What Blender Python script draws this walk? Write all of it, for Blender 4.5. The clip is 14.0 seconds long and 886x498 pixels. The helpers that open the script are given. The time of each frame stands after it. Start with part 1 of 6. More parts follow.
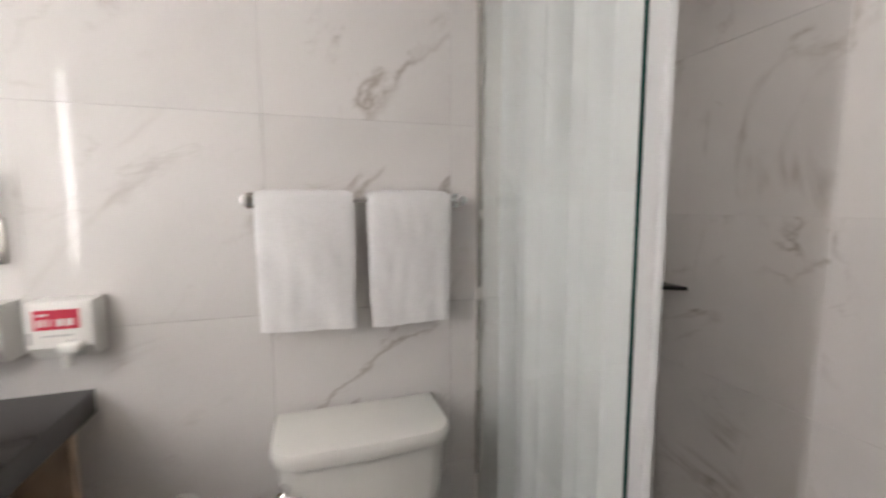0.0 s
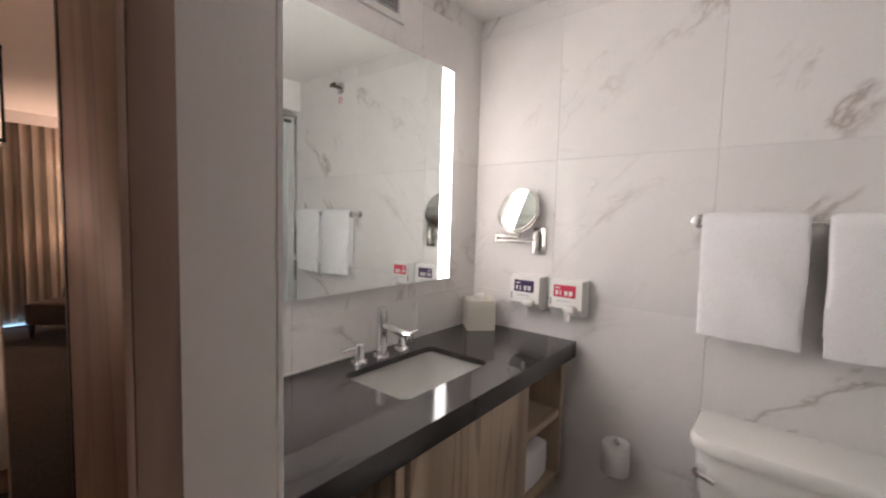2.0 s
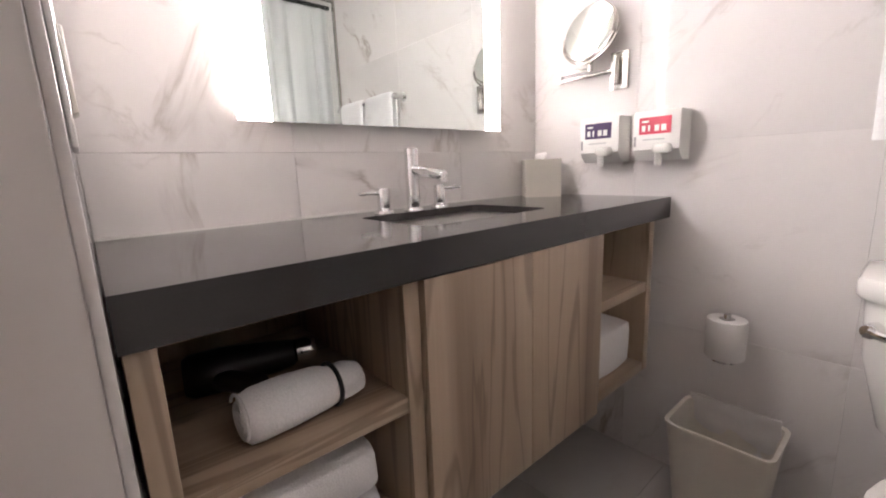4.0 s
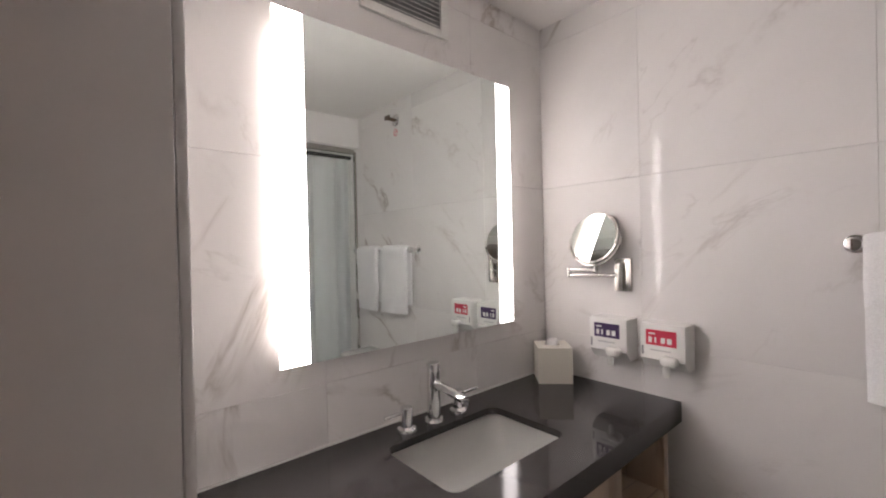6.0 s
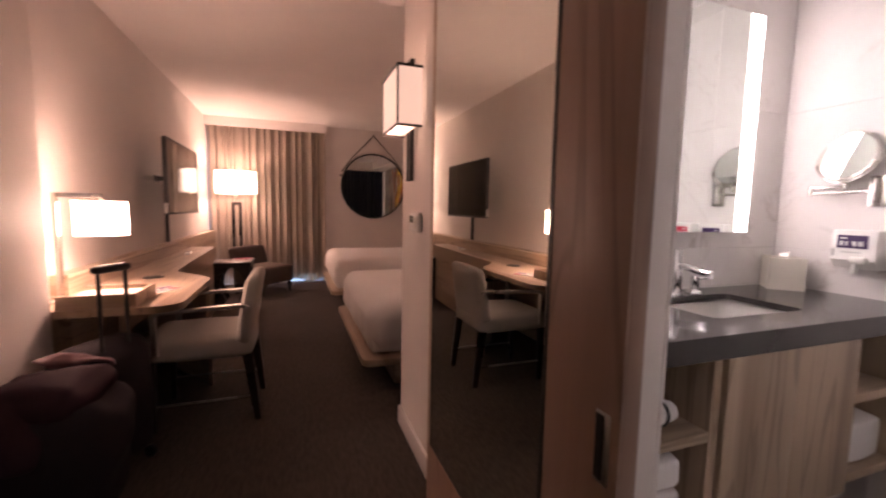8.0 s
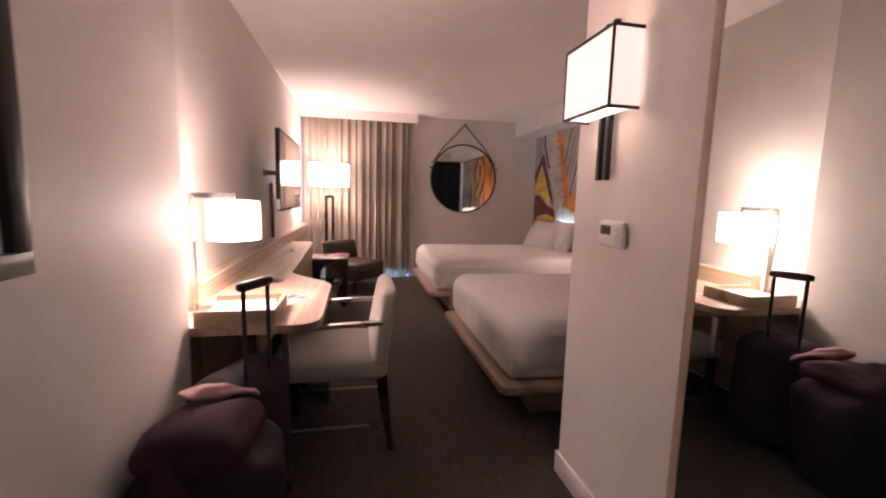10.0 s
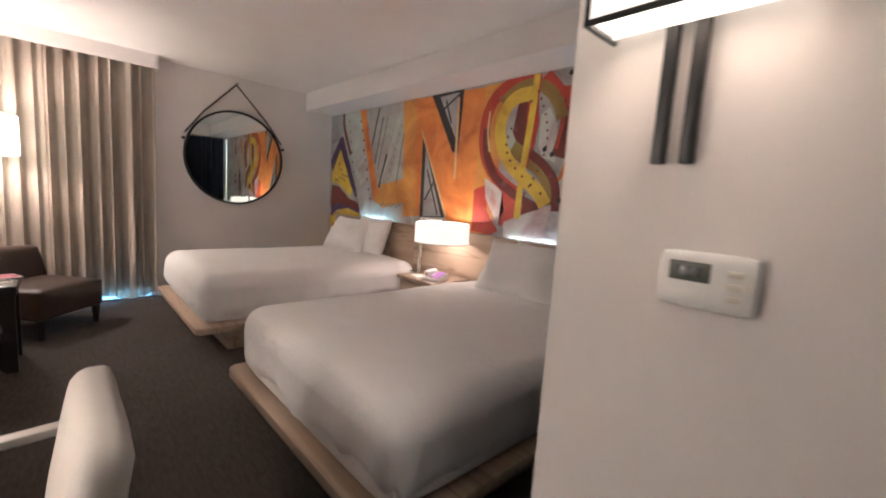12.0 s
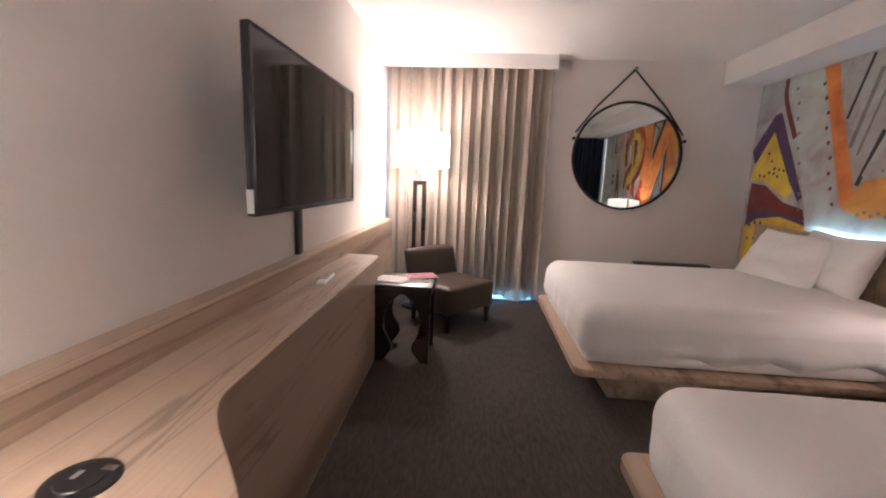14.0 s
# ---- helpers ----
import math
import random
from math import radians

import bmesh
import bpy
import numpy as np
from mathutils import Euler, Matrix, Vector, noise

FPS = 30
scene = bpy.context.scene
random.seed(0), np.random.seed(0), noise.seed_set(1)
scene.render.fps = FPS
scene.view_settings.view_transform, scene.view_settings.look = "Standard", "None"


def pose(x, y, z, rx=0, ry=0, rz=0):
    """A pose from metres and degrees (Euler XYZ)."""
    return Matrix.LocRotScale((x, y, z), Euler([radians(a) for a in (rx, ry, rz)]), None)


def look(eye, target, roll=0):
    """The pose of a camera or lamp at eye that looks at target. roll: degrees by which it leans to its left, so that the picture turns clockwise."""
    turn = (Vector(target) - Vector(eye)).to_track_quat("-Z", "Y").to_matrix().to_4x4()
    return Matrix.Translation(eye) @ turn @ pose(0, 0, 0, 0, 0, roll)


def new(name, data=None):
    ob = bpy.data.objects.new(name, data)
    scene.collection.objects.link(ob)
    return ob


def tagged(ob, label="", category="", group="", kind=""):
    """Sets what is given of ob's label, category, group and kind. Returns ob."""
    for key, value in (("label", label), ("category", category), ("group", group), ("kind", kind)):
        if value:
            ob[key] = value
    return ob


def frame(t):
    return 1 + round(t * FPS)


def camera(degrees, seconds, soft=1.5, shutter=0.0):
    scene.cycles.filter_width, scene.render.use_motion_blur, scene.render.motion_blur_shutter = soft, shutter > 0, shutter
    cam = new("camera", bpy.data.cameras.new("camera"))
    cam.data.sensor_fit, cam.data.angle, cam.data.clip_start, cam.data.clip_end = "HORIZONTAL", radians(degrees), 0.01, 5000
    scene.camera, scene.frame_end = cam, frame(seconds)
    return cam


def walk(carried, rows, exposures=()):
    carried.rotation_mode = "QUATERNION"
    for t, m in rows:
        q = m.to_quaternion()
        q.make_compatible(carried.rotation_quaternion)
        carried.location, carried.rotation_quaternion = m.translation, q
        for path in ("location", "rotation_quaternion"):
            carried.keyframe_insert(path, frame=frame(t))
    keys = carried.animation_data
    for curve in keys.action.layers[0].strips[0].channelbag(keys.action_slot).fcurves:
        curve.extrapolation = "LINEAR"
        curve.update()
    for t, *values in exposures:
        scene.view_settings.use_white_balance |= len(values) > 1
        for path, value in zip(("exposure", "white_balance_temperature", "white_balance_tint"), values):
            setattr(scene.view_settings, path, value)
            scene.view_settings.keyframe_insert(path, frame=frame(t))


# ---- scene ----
cam = camera(94.1, 14.0, soft=2.0, shutter=0.4)
PATH = [
    (0, (-0.108, 0.132, 1.369), (0.5, 2.026, 1.16), -0.2),
    (0.5, (-0.151, 0.007, 1.326), (-0.172, 2.0, 1.156), -0.1),
    (1, (-0.157, -0.106, 1.367), (-0.759, 1.794, 1.202), 0.7),
    (1.5, (-0.093, -0.208, 1.405), (-1.099, 1.518, 1.305), 1.5),
    (2, (-0.064, -0.207, 1.367), (-1.317, 1.345, 1.227), 1.5),
    (2.5, (-0.108, -0.093, 1.160), (-1.492, 1.331, 0.915), 0.9),
    (2.7, (-0.129, -0.041, 1.094), (-1.563, 1.318, 0.781), 0.3),
    (4.8, (-0.160, 0.057, 1.001), (-1.685, 1.299, 0.638), -3.5),
    (5, (-0.154, 0.053, 1.091), (-1.694, 1.297, 0.805), -3.1),
    (5.5, (-0.181, 0.008, 1.288), (-1.699, 1.306, 1.184), -1.9),
    (6, (-0.162, -0.008, 1.402), (-1.677, 1.298, 1.388), -1.3),
    (6.5, (-0.119, -0.063, 1.398), (-1.663, 1.208, 1.409), -0.3),
    (7, (-0.032, -0.272, 1.362), (-1.679, 0.860, 1.284), -0.3),
    (7.5, (0.022, -0.482, 1.299), (-1.735, 0.459, 1.128), -0.4),
    (8, (0.036, -0.587, 1.196), (-1.834, 0.093, 1.003), 1.1),
    (8.5, (0.018, -0.695, 1.197), (-1.936, -0.343, 0.954), 1.7),
    (8.7, (0.008, -0.739, 1.204), (-1.962, -0.518, 0.944), 1.8),
    (10.8, (-0.946, -0.989, 1.253), (-2.761, -0.183, 1.02), 2.3),
    (11, (-1.052, -0.984, 1.241), (-2.801, -0.041, 1.013), 2.7),
    (11.5, (-1.354, -0.897, 1.249), (-2.926, 0.319, 1.022), 3.5),
    (12, (-1.622, -0.838, 1.24), (-3.074, 0.516, 0.998), 3.8),
    (12.5, (-1.923, -0.833, 1.277), (-3.445, 0.437, 1.014), 3.2),
    (13, (-2.165, -0.851, 1.266), (-4.006, -0.127, 0.974), 3.0),
    (13.5, (-2.337, -0.853, 1.259), (-4.311, -0.842, 0.939), 4.0),
    (14, (-2.505, -0.785, 1.261), (-4.471, -0.938, 0.924), 2.2),
]
EXPOSURES = [(0.0, 1.15, 6400, 17), (0.5, 1.05, 6500, 19), (1.0, 0.85, 6500, 19), (2.0, 1.0, 6500, 21), (2.5, 1.25, 6500, 22), (2.7, 1.3, 6500, 23), (4.8, 1.8, 6500, 25), (5.0, 1.75, 6500, 25), (5.5, 1.05, 6500, 25), (6.0, 0.7, 6500, 23),
             (6.5, 0.7, 6500, 23), (7.0, 0.6, 6500, 23), (7.5, 0.98, 6650, 22), (8.0, 1.35, 6800, 36), (8.7, 1.68, 6800, 48), (10.8, 1.88, 4900, 1), (12.0, 2.05, 4850, -4), (13.0, 2.15, 4850, -3), (14.0, 2.05, 4800, 0)]
walk(cam, [(t, look(eye, target, roll)) for t, eye, target, roll in PATH], EXPOSURES)

# ---- world and lights ----
world = bpy.data.worlds.new("world")
scene.world = world
world.use_nodes = True
wn = world.node_tree.nodes
sky = wn.new("ShaderNodeTexSky")
sky.sky_type, sky.sun_disc = "NISHITA", False
sky.sun_elevation, sky.sun_rotation = radians(40), radians(60)
wn["Background"].inputs["Strength"].default_value = 0.12
world.node_tree.links.new(sky.outputs[0], wn["Background"].inputs["Color"])


def lamp(name, kind, place, watts, colour, size=0.05, target=None, size_y=None):
    data = bpy.data.lights.new(name, kind)
    data.energy, data.color = watts, colour
    ob = new(name, data)
    if kind == "AREA":
        data.size = size
        if size_y:
            data.shape, data.size_y = "RECTANGLE", size_y
        ob.matrix_world = look(place, target)
    else:
        data.shadow_soft_size = size
        ob.location = place
    return ob


WARM = (1.0, 0.65, 0.49)
lamp("sconce_bulb", "POINT", (-1.875, -0.105, 1.68), 1.2, WARM, 0.03)
lamp("desk_bulb", "POINT", (-2.52, -1.50, 1.10), 4.5, WARM, 0.04)
lamp("floor_bulb", "POINT", (-6.44, -1.334, 1.50), 10, WARM, 0.05)
lamp("bedside_bulb", "POINT", (-4.26, 1.59, 0.95), 2.4, WARM, 0.04)
lamp("window_daylight", "AREA", (-6.93, -0.92, 1.10), 24, (0.30, 0.62, 1.0), 1.40, (-6.0, -0.92, 1.10), 2.1)


# ---- materials ----


def material(name, rough=0.5, metal=0.0, colour=(0.5, 0.5, 0.5)):
    m = bpy.data.materials.new(name)
    m.use_nodes = True
    b = m.node_tree.nodes["Principled BSDF"]
    b.inputs["Base Color"].default_value = (*colour, 1)
    b.inputs["Roughness"].default_value, b.inputs["Metallic"].default_value = rough, metal
    return m, m.node_tree.nodes, m.node_tree.links, b


def coords(nt, links, scale=(1, 1, 1), per_object=0.0):
    tc, mp = nt.new("ShaderNodeTexCoord"), nt.new("ShaderNodeMapping")
    mp.inputs["Scale"].default_value = scale
    links.new(tc.outputs["Object"], mp.inputs["Vector"])
    if per_object:
        info, mul = nt.new("ShaderNodeObjectInfo"), nt.new("ShaderNodeVectorMath")
        mul.operation = "SCALE"
        mul.inputs[0].default_value = (1.0, 2.3, 3.7)
        scaled = nt.new("ShaderNodeMath")
        scaled.operation = "MULTIPLY"
        scaled.inputs[1].default_value = per_object
        links.new(info.outputs["Random"], scaled.inputs[0])
        links.new(scaled.outputs[0], mul.inputs["Scale"])
        links.new(mul.outputs[0], mp.inputs["Location"])
    return mp.outputs[0]


def noise_tex(nt, links, vec, scale, detail=4.0, rough=0.55, distort=0.0):
    n = nt.new("ShaderNodeTexNoise")
    n.inputs["Scale"].default_value, n.inputs["Detail"].default_value = scale, detail
    n.inputs["Roughness"].default_value, n.inputs["Distortion"].default_value = rough, distort
    links.new(vec, n.inputs["Vector"])
    return n.outputs["Fac"]


def ramp(nt, links, fac, stops):
    r = nt.new("ShaderNodeValToRGB")
    while len(r.color_ramp.elements) < len(stops):
        r.color_ramp.elements.new(0.5)
    for e, (at, c) in zip(r.color_ramp.elements, stops):
        e.position = at
        e.color = (*c, 1) if len(c) == 3 else c
    links.new(fac, r.inputs["Fac"])
    return r.outputs["Color"]


def mix(nt, links, fac, a, b, blend="MIX"):
    m = nt.new("ShaderNodeMix")
    m.data_type, m.blend_type = "RGBA", blend
    for socket, value in ((m.inputs[0], fac), (m.inputs[6], a), (m.inputs[7], b)):
        if isinstance(value, (int, float)):
            socket.default_value = value
        elif isinstance(value, tuple):
            socket.default_value = (*value, 1)
        else:
            links.new(value, socket)
    return m.outputs[2]


def bump(nt, links, b, height, strength=0.2, distance=0.002):
    n = nt.new("ShaderNodeBump")
    n.inputs["Strength"].default_value, n.inputs["Distance"].default_value = strength, distance
    links.new(height, n.inputs["Height"])
    links.new(n.outputs[0], b.inputs["Normal"])


def plain(name, colour, rough=0.5, metal=0.0, vary=0.12, grain=60.0, relief=0.05):
    """A surface with slight variation at two scales and fine relief."""
    m, nt, links, b = material(name, rough, metal, colour)
    vec = coords(nt, links)
    big, fine = noise_tex(nt, links, vec, 3.0, 3), noise_tex(nt, links, vec, grain, 2)
    dark = tuple(c * (1 - vary) for c in colour)
    lite = tuple(min(1, c * (1 + vary * 0.6)) for c in colour)
    c = ramp(nt, links, big, [(0.3, dark), (0.7, lite)])
    c = mix(nt, links, 0.15, c, ramp(nt, links, fine, [(0.35, dark), (0.65, lite)]))
    links.new(c, b.inputs["Base Color"])
    rr = ramp(nt, links, big, [(0.3, (max(0, rough - 0.06),) * 3), (0.7, (min(1, rough + 0.06),) * 3)])
    links.new(rr, b.inputs["Roughness"])
    if relief:
        bump(nt, links, b, fine, relief)
    return m


def marble(name, base, rough=0.06):
    m, nt, links, b = material(name, rough)
    b.inputs["Specular IOR Level"].default_value = 0.09
    turned = coords(nt, links, (1.0, 1.0, 1.0), 9.0)
    turned.node.inputs["Rotation"].default_value = (0.75, 0.75, 0.3)
    stretch = nt.new("ShaderNodeMapping")
    stretch.inputs["Scale"].default_value = (0.62, 1.25, 1.5)
    links.new(turned, stretch.inputs["Vector"])
    vec = stretch.outputs[0]
    cloud = noise_tex(nt, links, vec, 1.3, 4)
    col = ramp(nt, links, cloud, [(0.32, tuple(c * 0.90 for c in base)), (0.60, base)])
    # brush-like veins lie where a warped noise passes its middle, and come and go by a second noise
    for scale, width, strength, shade, lo, hi in ((1.1, 0.020, 0.75, (0.36, 0.31, 0.265), 0.50, 0.64), (2.3, 0.013, 0.32, (0.42, 0.38, 0.34), 0.51, 0.64)):
        warp = noise_tex(nt, links, vec, scale, 7, 0.56, 0.8)
        near, away = nt.new("ShaderNodeMath"), nt.new("ShaderNodeMath")
        near.operation, away.operation = "SUBTRACT", "ABSOLUTE"
        links.new(warp, near.inputs[0])
        near.inputs[1].default_value = 0.5
        links.new(near.outputs[0], away.inputs[0])
        line = ramp(nt, links, away.outputs[0], [(0.0, (1, 1, 1)), (width * 0.35, (0.5, 0.5, 0.5)), (width, (0, 0, 0))])
        gate = ramp(nt, links, noise_tex(nt, links, vec, scale * 1.9, 3), [(lo, (0, 0, 0)), (hi, (1, 1, 1))])
        amount = mix(nt, links, 1.0, line, gate, "MULTIPLY")
        fade = nt.new("ShaderNodeMath")
        fade.operation = "MULTIPLY"
        links.new(amount, fade.inputs[0])
        fade.inputs[1].default_value = strength
        col = mix(nt, links, fade.outputs[0], col, shade)
    links.new(col, b.inputs["Base Color"])
    bump(nt, links, b, noise_tex(nt, links, vec, 2.2, 1), 0.05, 0.004)
    return m


def wood(name, axis, light, mid, dark, rough=0.38, streak=1.0):
    """A laminate with long streaks along axis (0, 1 or 2)."""
    m, nt, links, b = material(name, rough)
    scale = [4.6 * streak] * 3
    scale[axis] = 0.30
    vec = coords(nt, links, tuple(scale), 5.0)
    body = noise_tex(nt, links, vec, 1.0, 3, 0.45, 0.7)
    col = ramp(nt, links, body, [(0.30, dark), (0.40, mid), (0.52, light), (0.63, light), (0.74, mid)])
    lines = noise_tex(nt, links, vec, 1.3, 3, 0.5, 1.2)
    thin = ramp(nt, links, lines, [(0.478, (0, 0, 0)), (0.492, (1, 1, 1)), (0.500, (1, 1, 1)), (0.510, (0, 0, 0))])
    cut = nt.new("ShaderNodeMath")
    cut.operation = "MULTIPLY"
    links.new(thin, cut.inputs[0])
    cut.inputs[1].default_value = 0.45
    col = mix(nt, links, cut.outputs[0], col, tuple(c * 0.55 for c in dark))
    fs = [120.0] * 3
    fs[axis] = 4.0
    fine = noise_tex(nt, links, coords(nt, links, tuple(fs)), 1.0, 2)
    col = mix(nt, links, 0.12, col, ramp(nt, links, fine, [(0.3, dark), (0.7, light)]))
    links.new(col, b.inputs["Base Color"])
    bump(nt, links, b, fine, 0.06, 0.001)
    return m


def woven(name, colour, rough=0.85, cell=450.0, relief=0.3, vary=0.15, sheen=0.2, wrinkle=0.0):
    m, nt, links, b = material(name, rough)
    vec = coords(nt, links)
    big, fine = noise_tex(nt, links, vec, 2.5, 3), noise_tex(nt, links, vec, cell, 2)
    c = ramp(nt, links, big, [(0.3, tuple(x * (1 - vary) for x in colour)), (0.7, colour)])
    c = mix(nt, links, 0.3, c, ramp(nt, links, fine, [(0.3, tuple(x * 0.75 for x in colour)), (0.7, tuple(min(1, x * 1.15) for x in colour))]))
    links.new(c, b.inputs["Base Color"])
    b.inputs["Sheen Weight"].default_value = sheen
    bump(nt, links, b, fine, relief, 0.0015)
    if wrinkle:
        crease = nt.new("ShaderNodeBump")
        crease.inputs["Strength"].default_value, crease.inputs["Distance"].default_value = wrinkle, 0.012
        links.new(noise_tex(nt, links, vec, 5.5, 4, 0.62, 1.3), crease.inputs["Height"])
        links.new(crease.outputs[0], b.inputs["Normal"].links[0].from_node.inputs["Normal"])
    return m


def carpet_mat():
    m, nt, links, b = material("carpet", 0.95)
    vec = coords(nt, links, (1, 3.5, 1))
    streaks = noise_tex(nt, links, vec, 16, 4, 0.6)
    tuft = noise_tex(nt, links, coords(nt, links), 260, 2)
    patch = noise_tex(nt, links, coords(nt, links), 1.4, 3)
    c = ramp(nt, links, streaks, [(0.36, (0.038, 0.031, 0.025)), (0.64, (0.096, 0.079, 0.065))])
    c = mix(nt, links, 0.35, c, ramp(nt, links, tuft, [(0.3, (0.023, 0.018, 0.015)), (0.7, (0.122, 0.102, 0.084))]))
    c = mix(nt, links, 0.25, c, ramp(nt, links, patch, [(0.35, (0.043, 0.036, 0.029)), (0.65, (0.089, 0.074, 0.062))]))
    links.new(c, b.inputs["Base Color"])
    b.inputs["Sheen Weight"].default_value = 0.04
    b.inputs["Specular IOR Level"].default_value = 0.15
    bump(nt, links, b, tuft, 0.8, 0.004)
    return m


def lamp_shade(name, strength, colour):
    m, nt, links, b = material(name, 0.8, 0, (0.85, 0.82, 0.76))
    vec = coords(nt, links, (1, 1, 1))
    thread = noise_tex(nt, links, vec, 350, 2)
    links.new(ramp(nt, links, thread, [(0.3, (0.78, 0.74, 0.68)), (0.7, (0.88, 0.85, 0.8))]), b.inputs["Base Color"])
    b.inputs["Emission Color"].default_value, b.inputs["Emission Strength"].default_value = (*colour, 1), strength
    return m


def glow(name, colour, strength):
    m, nt, links, b = material(name, 0.5, 0, (0.8, 0.8, 0.8))
    b.inputs["Emission Color"].default_value, b.inputs["Emission Strength"].default_value = (*colour, 1), strength
    return m


def glass_mat(name, colour=(0.93, 0.98, 0.96), rough=0.0):
    m, nt, links, b = material(name, rough, 0, colour)
    b.inputs["Transmission Weight"].default_value, b.inputs["IOR"].default_value = 1.0, 1.45
    return m


MARBLE = marble("wall_marble", (0.78, 0.755, 0.735))
MARBLE_FLOOR = marble("floor_marble", (0.60, 0.58, 0.56), 0.22)
GROUT = plain("grout", (0.78, 0.755, 0.73), 0.9)
PAINT = plain("wall_paint", (0.75, 0.705, 0.67), 0.62, vary=0.04, grain=180, relief=0.08)
PAINT_WHITE = plain("white_paint", (0.80, 0.77, 0.75), 0.5, vary=0.04, grain=150, relief=0.06)
CEILING = plain("ceiling_paint", (0.84, 0.81, 0.78), 0.8, vary=0.03, grain=120, relief=0.1)
JAMB = plain("jamb_paint", (0.76, 0.72, 0.69), 0.4, vary=0.04, relief=0.03)
OAK_X = wood("oak_along_x", 0, (0.48, 0.365, 0.265), (0.36, 0.263, 0.185), (0.19, 0.128, 0.086))
OAK_Z = wood("oak_along_z", 2, (0.48, 0.365, 0.265), (0.36, 0.263, 0.185), (0.19, 0.128, 0.086))
OAK_Y = wood("oak_along_y", 1, (0.48, 0.365, 0.265), (0.36, 0.263, 0.185), (0.19, 0.128, 0.086))
DOOR_WOOD = wood("door_walnut", 2, (0.36, 0.235, 0.172), (0.30, 0.19, 0.138), (0.20, 0.122, 0.088), 0.42, 0.6)
DARK_WOOD = plain("espresso_wood", (0.018, 0.012, 0.010), 0.3, vary=0.3, grain=40)
CARPET = carpet_mat()
BLACK_STONE = plain("black_quartz", (0.036, 0.032, 0.031), 0.06, vary=0.2, grain=400, relief=0.0)
PORCELAIN = plain("porcelain", (0.80, 0.79, 0.75), 0.08, vary=0.02, relief=0.0)
CHROME = plain("chrome", (0.80, 0.80, 0.80), 0.06, 1.0, vary=0.03, relief=0.0)
NICKEL = plain("brushed_nickel", (0.62, 0.60, 0.56), 0.25, 1.0, vary=0.05)
STEEL = plain("brushed_steel", (0.55, 0.53, 0.50), 0.3, 1.0, vary=0.08)
MIRROR = material("mirror_silver", 0.0, 1.0, (0.80, 0.85, 0.825))[0]
BLACK_METAL = plain("black_metal", (0.02, 0.019, 0.018), 0.4, 0.3, vary=0.2)
BLACK_PLASTIC = plain("black_plastic", (0.016, 0.015, 0.016), 0.4, vary=0.2)
WHITE_PLASTIC = plain("white_plastic", (0.76, 0.75, 0.72), 0.35, vary=0.03)
IVORY_PLASTIC = plain("ivory_plastic", (0.70, 0.66, 0.58), 0.45, vary=0.05)
GREY_PLASTIC = plain("grey_plastic", (0.30, 0.30, 0.30), 0.4)
SCREEN = plain("screen_glass", (0.010, 0.010, 0.011), 0.07, vary=0.1, relief=0.0)
LINEN = woven("white_linen", (0.87, 0.85, 0.835), 0.85, 700, 0.12, 0.04, 0.2, 0.35)
TERRY = woven("white_terry", (0.89, 0.88, 0.875), 0.95, 320, 0.7, 0.05, 0.5)
BEDSIDE_SHADE = lamp_shade("bedside_shade", 0.28, (1.0, 0.71, 0.51))
EDGE_BAND = plain("pale_edge_band", (0.62, 0.51, 0.39), 0.4)
DRAPE = woven("beige_drape", (0.60, 0.52, 0.43), 0.8, 500, 0.15, 0.1)
UPHOLSTERY = woven("stone_upholstery", (0.43, 0.405, 0.37), 0.8, 420, 0.3, 0.08)
LEATHER = plain("brown_leather", (0.055, 0.036, 0.028), 0.42, vary=0.25, grain=160, relief=0.25)
NYLON = woven("black_nylon", (0.034, 0.026, 0.031), 0.75, 900, 0.3, 0.3, 0.0)
PURPLE = woven("plum_cloth", (0.048, 0.022, 0.031), 0.8, 600, 0.2, 0.3, 0.0)
PAPER = plain("paper", (0.72, 0.70, 0.68), 0.7, vary=0.05)
for dull in (NYLON, PURPLE):
    dull.node_tree.nodes["Principled BSDF"].inputs["Specular IOR Level"].default_value = 0.12
PINK_LINING = woven("pink_lining", (0.36, 0.20, 0.22), 0.7, 600, 0.15, 0.2)
FLOOR_SHADE = lamp_shade("floor_lamp_shade", 2.6, (1.0, 0.71, 0.51))
SHADE = lamp_shade("linen_shade", 7.6, (1.0, 0.71, 0.51))
SCONCE_SHADE = lamp_shade("sconce_shade", 0.30, (1.0, 0.71, 0.51))
LED_BANDS = [glow("led_band_door_side", (0.975, 0.96, 0.895), 29.0), glow("led_band_corner_side", (0.975, 0.96, 0.895), 5.0)]
LED_SIDES = [glow("led_side_door_side", (0.975, 0.945, 0.87), 9.0), glow("led_side_corner_side", (0.975, 0.945, 0.87), 8.0)]
NAVY = woven("navy_drape", (0.020, 0.030, 0.055), 0.85, 500, 0.15, 0.15)
LED_STRIP = glow("led_strip", (0.75, 0.95, 1.0), 9.0)
GLASS = glass_mat("clear_glass", (0.95, 0.985, 0.97))
CURTAIN_WHITE = woven("white_curtain", (0.89, 0.885, 0.88), 0.8, 600, 0.1, 0.04)


def flat(name, colour, rough=0.55):
    return plain(name, colour, rough, 0.0, 0.10, 90, 0.0)


